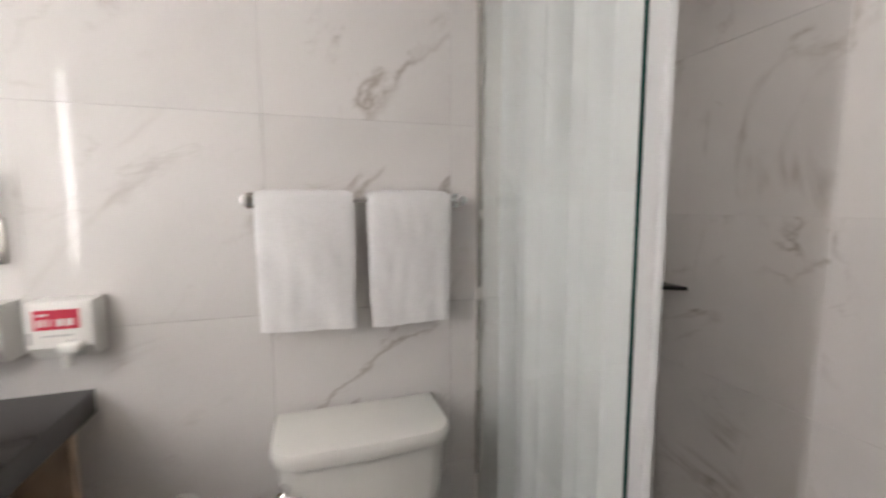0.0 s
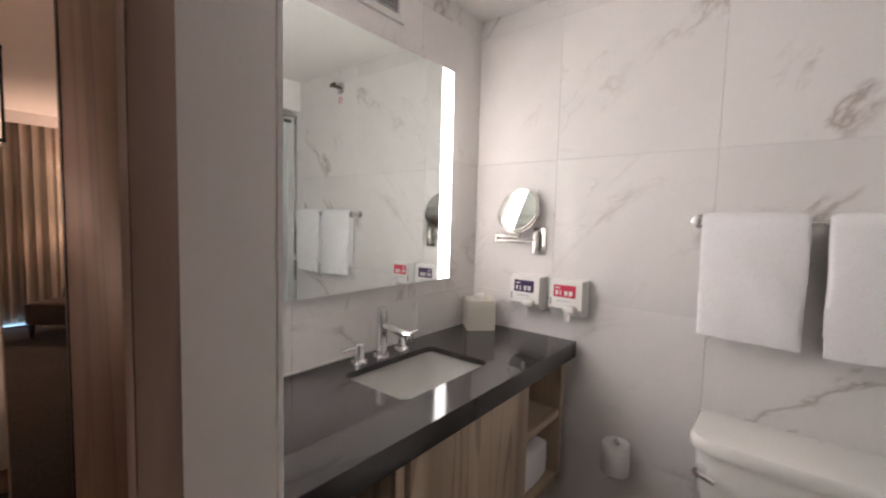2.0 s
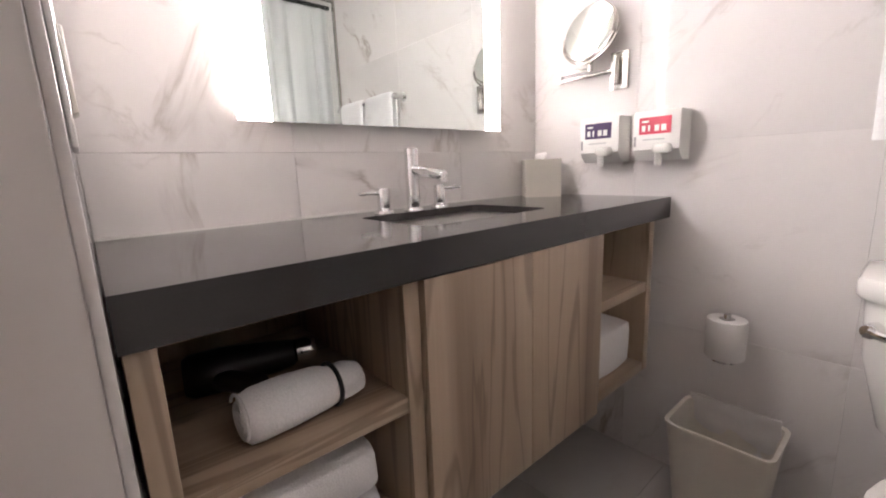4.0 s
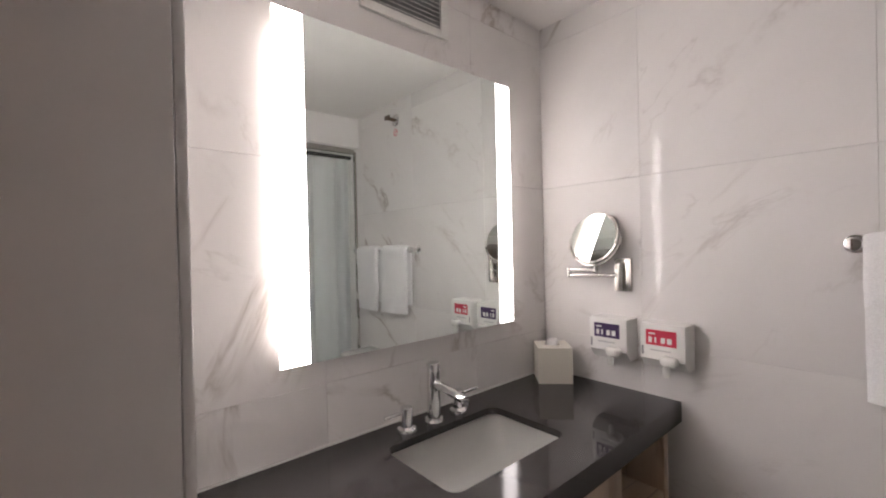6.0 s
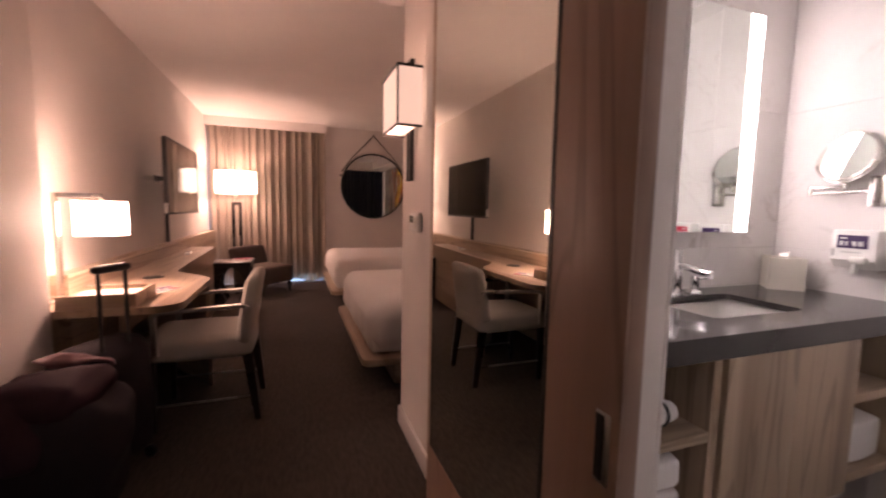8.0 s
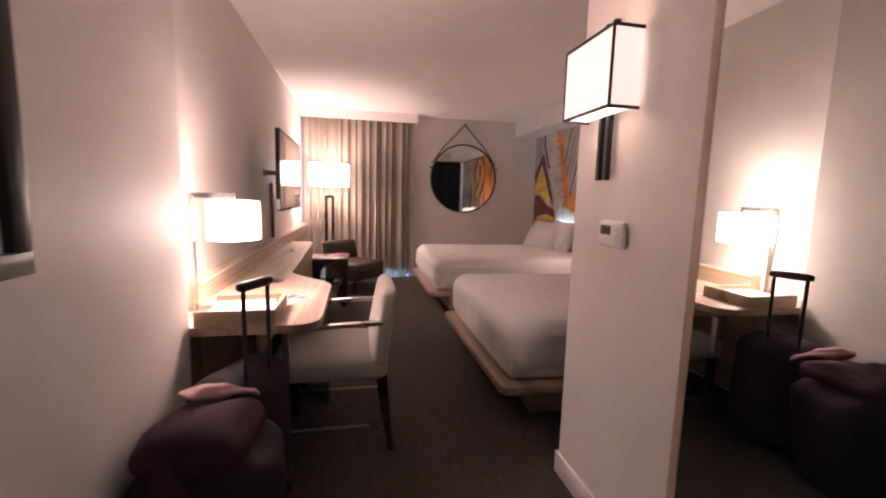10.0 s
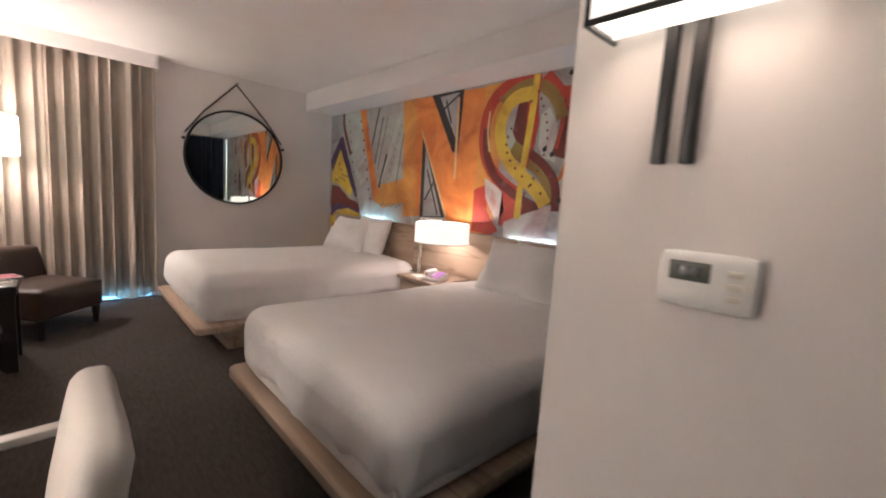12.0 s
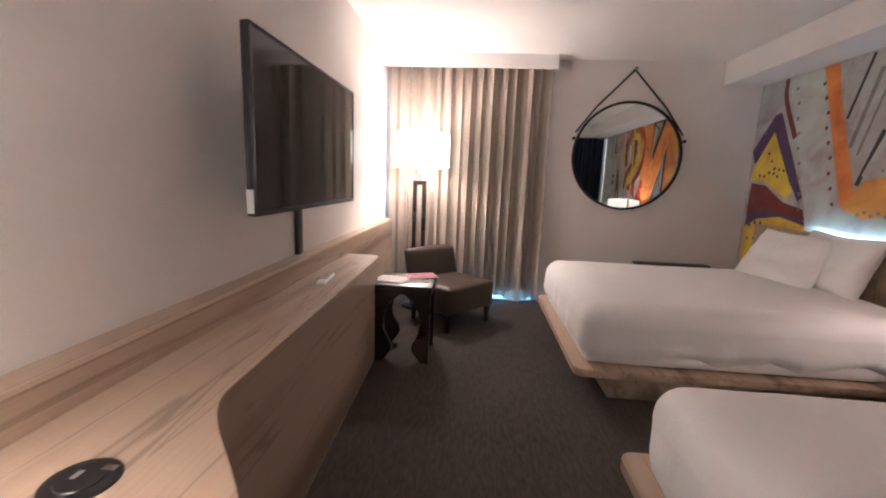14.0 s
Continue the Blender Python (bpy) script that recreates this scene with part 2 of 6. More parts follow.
def print_ink(name, colour):
    """Weathered sign paint: broad drifts of hue, fine scuffs and rust flecks."""
    m, nt, links, b = material(name, 0.55)
    vec = coords(nt, links)
    r, g, bl = colour
    drift = noise_tex(nt, links, vec, 2.6, 5, 0.6, 0.8)
    c = ramp(nt, links, drift, [(0.32, (r * 0.72, g * 0.55, bl * 0.55)), (0.5, colour), (0.68, (min(1, r * 1.18), min(1, g * 1.32), bl * 1.2))])
    scuff = noise_tex(nt, links, vec, 22, 6, 0.7, 0.4)
    c = mix(nt, links, ramp(nt, links, scuff, [(0.60, (0, 0, 0)), (0.70, (0.35, 0.35, 0.35))]), c, (r * 0.45 + 0.02, g * 0.36 + 0.01, bl * 0.32 + 0.01))
    c = mix(nt, links, ramp(nt, links, noise_tex(nt, links, vec, 9, 4, 0.6), [(0.62, (0, 0, 0)), (0.72, (0.10, 0.10, 0.10))]), c, (0.62, 0.58, 0.52))
    links.new(c, b.inputs["Base Color"])
    return m


# ---- mesh helpers ----


def box(x0, x1, y0, y1, z0, z1, bev=0.0, seg=2):
    bm = bmesh.new()
    bmesh.ops.create_cube(bm, size=1)
    for v in bm.verts:
        v.co = Vector((x0 + (v.co.x + 0.5) * (x1 - x0), y0 + (v.co.y + 0.5) * (y1 - y0), z0 + (v.co.z + 0.5) * (z1 - z0)))
    if bev:
        bmesh.ops.bevel(bm, geom=bm.edges[:], offset=bev, segments=seg, profile=0.5, affect="EDGES")
    return bm


def join(*parts_):
    out = bmesh.new()
    for b in parts_:
        me = bpy.data.meshes.new("join")
        b.to_mesh(me)
        b.free()
        out.from_mesh(me)
        bpy.data.meshes.remove(me)
    return out


def moved(bm, m):
    bmesh.ops.transform(bm, matrix=m, verts=bm.verts[:])
    return bm


def rod(a, b, r, r2=None, n=20, bev=0.0):
    """A round or tapered rod from a to b."""
    a, b = Vector(a), Vector(b)
    bm = bmesh.new()
    bmesh.ops.create_cone(bm, cap_ends=True, segments=n, radius1=r, radius2=r if r2 is None else r2, depth=(b - a).length)
    if bev:
        rim = [e for e in bm.edges if abs(e.verts[0].co.z - e.verts[1].co.z) < 1e-6]
        bmesh.ops.bevel(bm, geom=rim, offset=bev, segments=2, profile=0.5, affect="EDGES")
    q = (b - a).to_track_quat("Z", "Y").to_matrix().to_4x4()
    return moved(bm, Matrix.Translation((a + b) / 2) @ q)


def lathe(profile, at=(0, 0, 0), n=32):
    """Turns a profile of (radius, z) about the upright axis."""
    bm = bmesh.new()
    rings = []
    for r, z in profile:
        if r < 1e-5:
            rings.append([bm.verts.new((at[0], at[1], at[2] + z))] * n)
        else:
            rings.append([bm.verts.new((at[0] + r * math.cos(2 * math.pi * k / n), at[1] + r * math.sin(2 * math.pi * k / n), at[2] + z)) for k in range(n)])
    for p, q in zip(rings, rings[1:]):
        for k in range(n):
            vs = []
            for v in (p[k], p[(k + 1) % n], q[(k + 1) % n], q[k]):
                if v not in vs:
                    vs.append(v)
            if len(vs) > 2:
                bm.faces.new(vs)
    bmesh.ops.recalc_face_normals(bm, faces=bm.faces[:])
    return bm


def prism(points, lo, hi, axis="z", bev=0.0, seg=2):
    """Extrudes a flat outline along an axis. Points: (x, y) for z, (x, z) for y, (y, z) for x."""
    put = {"z": lambda p, h: (p[0], p[1], h), "y": lambda p, h: (p[0], h, p[1]), "x": lambda p, h: (h, p[0], p[1])}[axis]
    bm = bmesh.new()
    low = [bm.verts.new(put(p, lo)) for p in points]
    top = [bm.verts.new(put(p, hi)) for p in points]
    bm.faces.new(low), bm.faces.new(top)
    for k in range(len(points)):
        bm.faces.new((low[k], low[(k + 1) % len(points)], top[(k + 1) % len(points)], top[k]))
    bmesh.ops.recalc_face_normals(bm, faces=bm.faces[:])
    if bev:
        rims = [e for e in bm.edges if len({v in low for v in e.verts}) == 1]
        bmesh.ops.bevel(bm, geom=rims, offset=bev, segments=seg, profile=0.5, affect="EDGES")
    return bm


def tube(points, r, n=10):
    """A round bar along a path."""
    pts = [Vector(p) for p in points]
    bm, rings = bmesh.new(), []
    up = None
    for k, p in enumerate(pts):
        d = (pts[min(k + 1, len(pts) - 1)] - pts[max(k - 1, 0)]).normalized()
        if up is None:
            up = Vector((0, 0, 1)) if abs(d.z) < 0.9 else Vector((1, 0, 0))
        side = d.cross(up).normalized()
        up = side.cross(d).normalized()
        rings.append([bm.verts.new(p + r * (math.cos(2 * math.pi * j / n) * side + math.sin(2 * math.pi * j / n) * up)) for j in range(n)])
    for a, b in zip(rings, rings[1:]):
        for j in range(n):
            bm.faces.new((a[j], a[(j + 1) % n], b[(j + 1) % n], b[j]))
    bm.faces.new(rings[0]), bm.faces.new(rings[-1])
    bmesh.ops.recalc_face_normals(bm, faces=bm.faces[:])
    return bm


def soft(x0, x1, y0, y1, z0, z1, r, cuts=14, puff=0.0, wrinkle=0.0, freq=4.0, shift=0.0):
    """A box with well-rounded edges, slightly swollen and wrinkled."""
    bm = bmesh.new()
    bmesh.ops.create_cube(bm, size=2)
    bmesh.ops.subdivide_edges(bm, edges=bm.edges[:], cuts=cuts, use_grid_fill=True)
    c = Vector(((x0 + x1) / 2, (y0 + y1) / 2, (z0 + z1) / 2))
    h = Vector(((x1 - x0) / 2, (y1 - y0) / 2, (z1 - z0) / 2))
    inner = Vector([max(1e-4, k - r) for k in h])
    for v in bm.verts:
        u = v.co.copy()
        p = Vector((u.x * h.x, u.y * h.y, u.z * h.z))
        q = Vector([max(-inner[k], min(inner[k], p[k])) for k in range(3)])
        d = p - q
        if d.length > 1e-6:
            p = q + d.normalized() * min(r, max(abs(d.x), abs(d.y), abs(d.z)))
        if puff:
            p += puff * Vector((u.x * (1 - u.y**2) * (1 - u.z**2), u.y * (1 - u.x**2) * (1 - u.z**2), u.z * (1 - u.x**2) * (1 - u.y**2)))
        p += c
        if wrinkle:
            p += wrinkle * noise.noise_vector(p * freq + Vector((shift, shift, 0)))
        v.co = p
    return bm


def thing(name, at, label, category, group="", kind=""):
    ob = new(name)
    ob.location = at
    ob.empty_display_size = 0.05
    return tagged(ob, label, category, group, kind)


def part(name, bm, mat, parent=None, label="", smooth=35):
    """Links a bmesh as one mesh object under a thing or a part."""
    me = bpy.data.meshes.new(name)
    bm.to_mesh(me)
    bm.free()
    me.materials.append(mat)
    me.polygons.foreach_set("use_smooth", [True] * len(me.polygons))
    me.set_sharp_from_angle(angle=radians(smooth))
    ob = new(name, me)
    if parent is not None:
        ob.parent = parent
        root = Matrix.Identity(4)
        up = parent
        while up is not None:
            if up.type == "EMPTY":
                root = Matrix.Translation(up.location)
            up = up.parent
        ob.matrix_parent_inverse = root.inverted() if parent.type == "EMPTY" else Matrix.Identity(4)
    if label:
        ob["label"] = label
    return ob


def solid(name, bm, mat, label, category, group="", kind="", smooth=35):
    """A thing that is one mesh."""
    return tagged(part(name, bm, mat, None, "", smooth), label, category, group, kind)


def setting(name, bm, mat, label="", smooth=35):
    return tagged(part(name, bm, mat, None, "", smooth), label, name.split("_")[0], "", "structure")


def arc(cx, cy, r, a0, a1, n=8):
    return [(cx + r * math.cos(radians(a0 + (a1 - a0) * k / n)), cy + r * math.sin(radians(a0 + (a1 - a0) * k / n))) for k in range(n + 1)]


def rounded(x0, x1, y0, y1, r, n=6):
    return arc(x1 - r, y1 - r, r, 0, 90, n) + arc(x0 + r, y1 - r, r, 90, 180, n) + arc(x0 + r, y0 + r, r, 180, 270, n) + arc(x1 - r, y0 + r, r, 270, 360, n)


def lettering(name, text, size, m, mat, parent):
    cu = bpy.data.curves.new(name, "FONT")
    cu.body, cu.size, cu.extrude = text, size, 0.0004
    tmp = bpy.data.objects.new(name, cu)
    scene.collection.objects.link(tmp)
    dg = bpy.context.evaluated_depsgraph_get()
    me = bpy.data.meshes.new_from_object(tmp.evaluated_get(dg))
    bpy.data.objects.remove(tmp)
    bm = bmesh.new()
    bm.from_mesh(me)
    bpy.data.meshes.remove(me)
    return part(name, moved(bm, m), mat, parent)


# ---- plan ----
XF, XN = -6.87, -2.115          # far wall of the bedroom, and the wall that ends the passage side
YQ = -1.585                      # passage wall opposite the bathroom
YT, YM = -1.75, 1.875           # wall with the television, wall with the mural
YP, YB = -0.038, 0.045            # passage face and bathroom face of the dividing wall
ZC, ZB = 2.45, 2.26             # ceilings of bedroom and bathroom
XV, YW, XS = -1.155, 1.385, 1.20  # vanity wall, towel wall, end wall of the shower
XJ, XG, XE = -0.522, 0.42, 2.0   # doorway edge, shower glass, end of the passage

# ---- setting: floors, walls, ceilings ----
floor = setting("floor", box(XF, XE, YT, YP, -0.10, 0.0), CARPET, "dark grey-brown carpet")
setting("floor_bedside", box(XF, XN, YP, YM, -0.10, 0.0), CARPET, "dark grey-brown carpet")
setting("ceiling", box(XF - 0.15, XE, YT - 0.15, YM + 0.15, ZC, ZC + 0.15), CEILING, "white painted ceiling")
setting("wall_south", box(XF - 0.15, -2.193, YT - 0.15, YT, -0.1, ZC), PAINT, "pale greige painted wall")
setting("wall_passage_south", box(-2.193, XE, YT - 0.15, YQ, -0.1, ZC, 0.003), PAINT, "pale greige painted passage wall")
setting("wall_north", box(XF - 0.15, XN + 0.12, YM, YM + 0.15, -0.1, ZC), PAINT, "pale greige painted wall")
WY0, WY1, WZ0, WZ1 = -1.68, -0.16, 0.02, 2.28
setting("wall_west", join(box(XF - 0.15, XF, YT, WY0, -0.1, ZC), box(XF - 0.15, XF, WY1, YM, -0.1, ZC),
                          box(XF - 0.15, XF, WY0, WY1, WZ1, ZC), box(XF - 0.15, XF, WY0, WY1, -0.1, WZ0)), PAINT, "pale greige painted wall")
setting("wall_east", box(XE, XE + 0.15, YT - 0.15, YB, -0.1, ZC), PAINT, "pale greige painted wall")
setting("wall_nook", join(box(XN + 0.13, XN + 0.25, YB, YM, -0.1, ZC), box(XN, XN + 0.13, YB, YM, 2.235, ZC)), PAINT, "pale greige painted wall")
setting("wall_passage", join(box(XN, XJ, YP, YB, -0.1, ZC), box(0.37, XE, YP, YB, -0.1, ZC), box(XJ, 0.37, YP, YB, 2.16, ZC)), PAINT, "pale greige painted wall with a doorway")
setting("trim_doorway", box(XJ - 0.03, XJ + 0.012, -0.080, YB - 0.004, 0.0, 2.16, 0.002), JAMB, "grey painted door lining")
ls1 = thing("light_switch", (-0.60, YB + 0.004, 1.09), "white wall switch plate with a paddle beside the doorway", "light switch")
part("plate", box(-0.640, -0.565, YB + 0.0042, YB + 0.009, 1.032, 1.147, 0.002), WHITE_PLASTIC, ls1)
part("paddle", prism([(YB + 0.009, 1.058), (YB + 0.009, 1.122), (YB + 0.0105, 1.122), (YB + 0.013, 1.060)], -0.619, -0.586, "x", 0.0006), IVORY_PLASTIC, ls1)
setting("trim_corner", box(XJ - 0.03, XJ + 0.013, YB - 0.0035, YB + 0.004, 0.0, 2.16, 0.001), PAINT_WHITE, "white corner bead beside the door lining")
setting("trim_soffit", box(XF, XN, 1.506, YM, 2.235, ZC), PAINT_WHITE, "white boxed soffit over the mural")
setting("trim_track", box(-2.16, 0.60, -0.155, YP, 2.235, ZC, 0.003), PAINT_WHITE, "white boxed cover over the sliding door track")
setting("baseboard_passage", box(XN - 0.014, -0.56, YP - 0.014, YP, 0.0, 0.10, 0.004), PAINT_WHITE, "cream painted baseboard")
setting("baseboard_nook", box(XN - 0.014, XN, YP, YM, 0.0, 0.10, 0.004), PAINT_WHITE, "cream painted baseboard")
setting("baseboard_south", box(-2.18, XE, YQ, YQ + 0.014, 0.0, 0.10, 0.004), PAINT_WHITE, "cream painted baseboard")
setting("baseboard_west", box(XF, XF + 0.014, -0.10, YM, 0.0, 0.10, 0.004), PAINT_WHITE, "cream painted baseboard")

# bathroom shell
setting("ceiling_bathroom", box(XV - 0.1, XS + 0.1, YB, YW + 0.1, ZB, ZB + 0.1), CEILING, "white painted bathroom ceiling")
bath_floor = setting("floor_bathroom", box(XV - 0.1, XS + 0.1, YB, YW + 0.1, -0.1, 0.004), GROUT, "grey marble tile floor")
setting("floor_threshold", box(XJ, 0.37, YP, YB, -0.1, 0.006, 0.002), MARBLE_FLOOR, "stone threshold")
wall_vanity = setting("wall_vanity", box(XV - 0.1, XV - 0.008, YB, YW + 0.1, -0.1, ZB), GROUT, "white marble tiled wall")
wall_towel = setting("wall_towel", box(XV - 0.1, XS + 0.1, YW + 0.008, YW + 0.1, -0.1, ZB), GROUT, "white marble tiled wall")
wall_shower = setting("wall_shower", box(XS + 0.008, XS + 0.1, YB, YW + 0.1, -0.1, ZB), GROUT, "white marble tiled shower wall")
wall_door_side = setting("wall_bathroom_inner", join(box(XV, XJ, YB, YB + 0.004, 0.0, ZB), box(0.37, XS, YB, YB + 0.004, 0, ZB), box(XJ, 0.37, YB, YB + 0.004, 2.16, ZB)), MARBLE, "white marble wall beside the doorway")
setting("trim_bulkhead", box(XG - 0.05, XG + 0.10, YB, YW, 2.07, ZB), PAINT_WHITE, "white boxed bulkhead over the shower glass")


def tile_wall(owner, mat, axis, at, u_joint, u_step, u0, u1, v_joint, v_step, v0, v1, thick=0.010, gap=0.0007):
    """Tiles on a wall (axis 'x' or 'y') or floor ('z'), each a part of its own, cut at the edges."""
    def cuts(joint, step, lo, hi):
        k = math.ceil((lo - joint) / step)
        inner = []
        while joint + k * step < hi:
            if joint + k * step > lo:
                inner.append(joint + k * step)
            k += 1
        return [lo] + inner + [hi]
    us, vs = cuts(u_joint, u_step, u0, u1), cuts(v_joint, v_step, v0, v1)
    for a, b in zip(us, us[1:]):
        for c, d in zip(vs, vs[1:]):
            hu, hv = (b - a) / 2 - gap / 2, (d - c) / 2 - gap / 2
            if hu < 0.004 or hv < 0.004:
                continue
            if axis == "y":
                bm, place = box(-hu, hu, 0, thick, -hv, hv, 0.0005, 1), ((a + b) / 2, at, (c + d) / 2)
            elif axis == "x":
                sign = -1 if at < 0 else 1
                bm, place = box(min(0, sign * thick), max(0, sign * thick), -hu, hu, -hv, hv, 0.0008, 1), (at, (a + b) / 2, (c + d) / 2)
            else:
                bm, place = box(-hu, hu, -hv, hv, -thick, 0, 0.0008, 1), ((a + b) / 2, (c + d) / 2, at)
            t = part("tile", bm, mat, owner)
            t.location = place


# window behind the drapes
window = thing("window_1", (XF - 0.1, (WY0 + WY1) / 2, WZ0), "tall aluminium window behind drawn drapes", "window", kind="structure")
part("window_frame", join(box(XF - 0.13, XF - 0.07, WY0, WY0 + 0.05, WZ0, WZ1), box(XF - 0.13, XF - 0.07, WY1 - 0.05, WY1, WZ0, WZ1),
                          box(XF - 0.13, XF - 0.07, WY0, WY1, WZ1 - 0.05, WZ1), box(XF - 0.13, XF - 0.07, WY0, WY1, WZ0, WZ0 + 0.03)), NICKEL, window)
pane = part("pane", box(XF - 0.103, XF - 0.097, WY0 + 0.05, WY1 - 0.05, WZ0 + 0.03, WZ1 - 0.05), GLASS, window)
pane.visible_shadow = False
setting("backdrop_street", box(XF - 60.2, XF - 60, -60, 60, -20, 2.0), plain("far_street", (0.25, 0.28, 0.32), 0.9), "hazy street far below the window")

# ---- bathroom: vanity ----
CT, CB, CX = 0.90, 0.838, -0.655


def ring_slab(x0, x1, y0, y1, inner, z0, z1):
    """A slab with a hole whose outline is given."""
    cx, cy = sum(p[0] for p in inner) / len(inner), sum(p[1] for p in inner) / len(inner)
    outer = []
    for px, py in inner:
        dx, dy = px - cx, py - cy
        s = min((x1 - cx) / dx if dx > 1e-9 else 1e9, (x0 - cx) / dx if dx < -1e-9 else 1e9, (y1 - cy) / dy if dy > 1e-9 else 1e9, (y0 - cy) / dy if dy < -1e-9 else 1e9)
        outer.append([cx + dx * s, cy + dy * s])
    for corner in ((x0, y0), (x1, y0), (x1, y1), (x0, y1)):
        k = min(range(len(outer)), key=lambda i: (outer[i][0] - corner[0]) ** 2 + (outer[i][1] - corner[1]) ** 2)
        outer[k] = list(corner)
    bm = bmesh.new()
    n = len(inner)
    rows = [[bm.verts.new((p[0], p[1], z)) for p in pts] for pts, z in ((outer, z1), (inner, z1), (inner, z0), (outer, z0))]
    for a, b in zip(rows, rows[1:] + rows[:1]):
        for k in range(n):
            bm.faces.new((a[k], a[(k + 1) % n], b[(k + 1) % n], b[k]))
    bmesh.ops.recalc_face_normals(bm, faces=bm.faces[:])
    return bm


SX0, SX1, SY0, SY1 = -1.040, -0.778, 0.538, 0.940
hole = rounded(SX0, SX1, SY0, SY1, 0.03, 5)
counter = thing("vanity_counter", (-0.9, 0.73, CB), "polished black quartz vanity countertop over open oak units", "countertop")
part("countertop", join(ring_slab(XV + 0.001, CX, YB + 0.006, YW - 0.001, hole, CT - 0.02, CT), box(CX - 0.02, CX, YB + 0.006, YW - 0.001, CB, CT - 0.02)), BLACK_STONE, counter, smooth=20)
part("caulk_line", box(XV + 0.001, XV + 0.007, YB + 0.006, YW - 0.001, CT, CT + 0.005), WHITE_PLASTIC, counter, "white caulk line")
basin = thing("sink_basin", (-0.89, 0.74, 0.76), "white rectangular undermount porcelain sink basin", "sink")


def basin_mesh():
    bm, rings = bmesh.new(), []
    for grow, z, r in ((0.012, CT - 0.021, 0.03), (0.004, CT - 0.03, 0.035), (-0.012, CT - 0.06, 0.045), (-0.03, CT - 0.11, 0.06), (-0.065, CT - 0.135, 0.05), (-0.11, CT - 0.140, 0.015)):
        rings.append([bm.verts.new((p[0], p[1], z)) for p in rounded(SX0 - grow, SX1 + grow, SY0 - grow, SY1 + grow, r, 6)])
    for a, b in zip(rings, rings[1:]):
        for k in range(len(a)):
            bm.faces.new((a[k], a[(k + 1) % len(a)], b[(k + 1) % len(a)], b[k]))
    bm.faces.new(rings[-1])
    geo = bmesh.ops.solidify(bm, geom=bm.faces[:], thickness=0.006)
    bmesh.ops.recalc_face_normals(bm, faces=bm.faces[:])
    return bm


part("bowl", basin_mesh(), PORCELAIN, basin, smooth=60)
part("drain", lathe([(0.0, 0.004), (0.016, 0.004), (0.021, 0.002), (0.021, -0.001), (0, -0.001)], (-0.89, 0.74, 0.766)), CHROME, basin)


def faucet():
    f = thing("faucet", (-1.088, 0.742, CT), "chrome widespread faucet with two lever handles", "faucet")
    part("base_ring", lathe([(0, 0.006), (0.026, 0.006), (0.028, 0), (0, 0)], (-1.088, 0.742, CT)), CHROME, f)
    part("column", lathe([(0.0, 0.166), (0.017, 0.166), (0.019, 0.164), (0.019, 0.15), (0.018, 0.149), (0.018, 0.147), (0.019, 0.146), (0.019, 0.006), (0, 0.006)], (-1.088, 0.742, CT)), CHROME, f)
    spout = part("spout", join(rod((-1.075, 0.742, CT + 0.108), (-0.952, 0.742, CT + 0.092), 0.0125, n=24, bev=0.002), rod((-0.958, 0.742, CT + 0.095), (-0.958, 0.742, CT + 0.078), 0.011, n=20)), CHROME, f)
    for y, s in ((0.645, -1), (0.838, 1)):
        h = part("handle", lathe([(0, 0.064), (0.015, 0.064), (0.0165, 0.062), (0.0165, 0.012), (0.018, 0.010), (0.026, 0.006), (0.027, 0), (0, 0)], (-1.088, y, CT)), CHROME, f)
        part("lever", rod((-1.088, y, CT + 0.052), (-1.082, y + s * 0.075, CT + 0.054), 0.005, 0.0045, 14), CHROME, h)


faucet()

# vanity units: two open ones with shelves, one with doors between
UB, UT = 0.365, CB


def open_unit(y0, y1, shelf_z, label):
    u = thing("vanity_unit", (-0.9, (y0 + y1) / 2, UB), label, "cabinet", "units under the vanity")
    part("side_panel", box(XV + 0.002, -0.672, y0, y0 + 0.03, UB, UT, 0.001), OAK_Z, u)
    part("side_panel", box(XV + 0.002, -0.672, y1 - 0.03, y1, UB, UT, 0.001), OAK_Z, u)
    part("shelf", box(XV + 0.02, -0.675, y0 + 0.03, y1 - 0.03, shelf_z - 0.028, shelf_z, 0.001), OAK_Y, u)
    part("bottom_panel", box(XV + 0.02, -0.673, y0 + 0.03, y1 - 0.03, UB, UB + 0.028, 0.001), OAK_Y, u)
    part("back_panel", box(XV + 0.002, XV + 0.018, y0 + 0.03, y1 - 0.03, UB, UT), OAK_Z, u)
    return u


open_unit(YB + 0.010, 0.434, 0.640, "open oak vanity unit with a shelf of rolled towels")
open_unit(0.992, 1.318, 0.650, "open oak vanity unit with a shelf of folded towels")
cab = thing("vanity_cabinet", (-0.9, 0.70, UB), "light oak vanity cabinet with flat double doors", "cabinet", "units under the vanity")
part("body", box(XV + 0.002, -0.678, 0.435, 0.991, UB, 0.74), OAK_Z, cab)
part("front_rail", box(-0.70, -0.678, 0.435, 0.991, 0.741, UT), OAK_Z, cab)
part("door", box(-0.676, -0.657, 0.435, 0.7115, UB - 0.01, UT - 0.002, 0.001), OAK_Z, cab)
part("door", box(-0.676, -0.657, 0.7135, 0.991, UB - 0.01, UT - 0.002, 0.001), OAK_Z, cab)


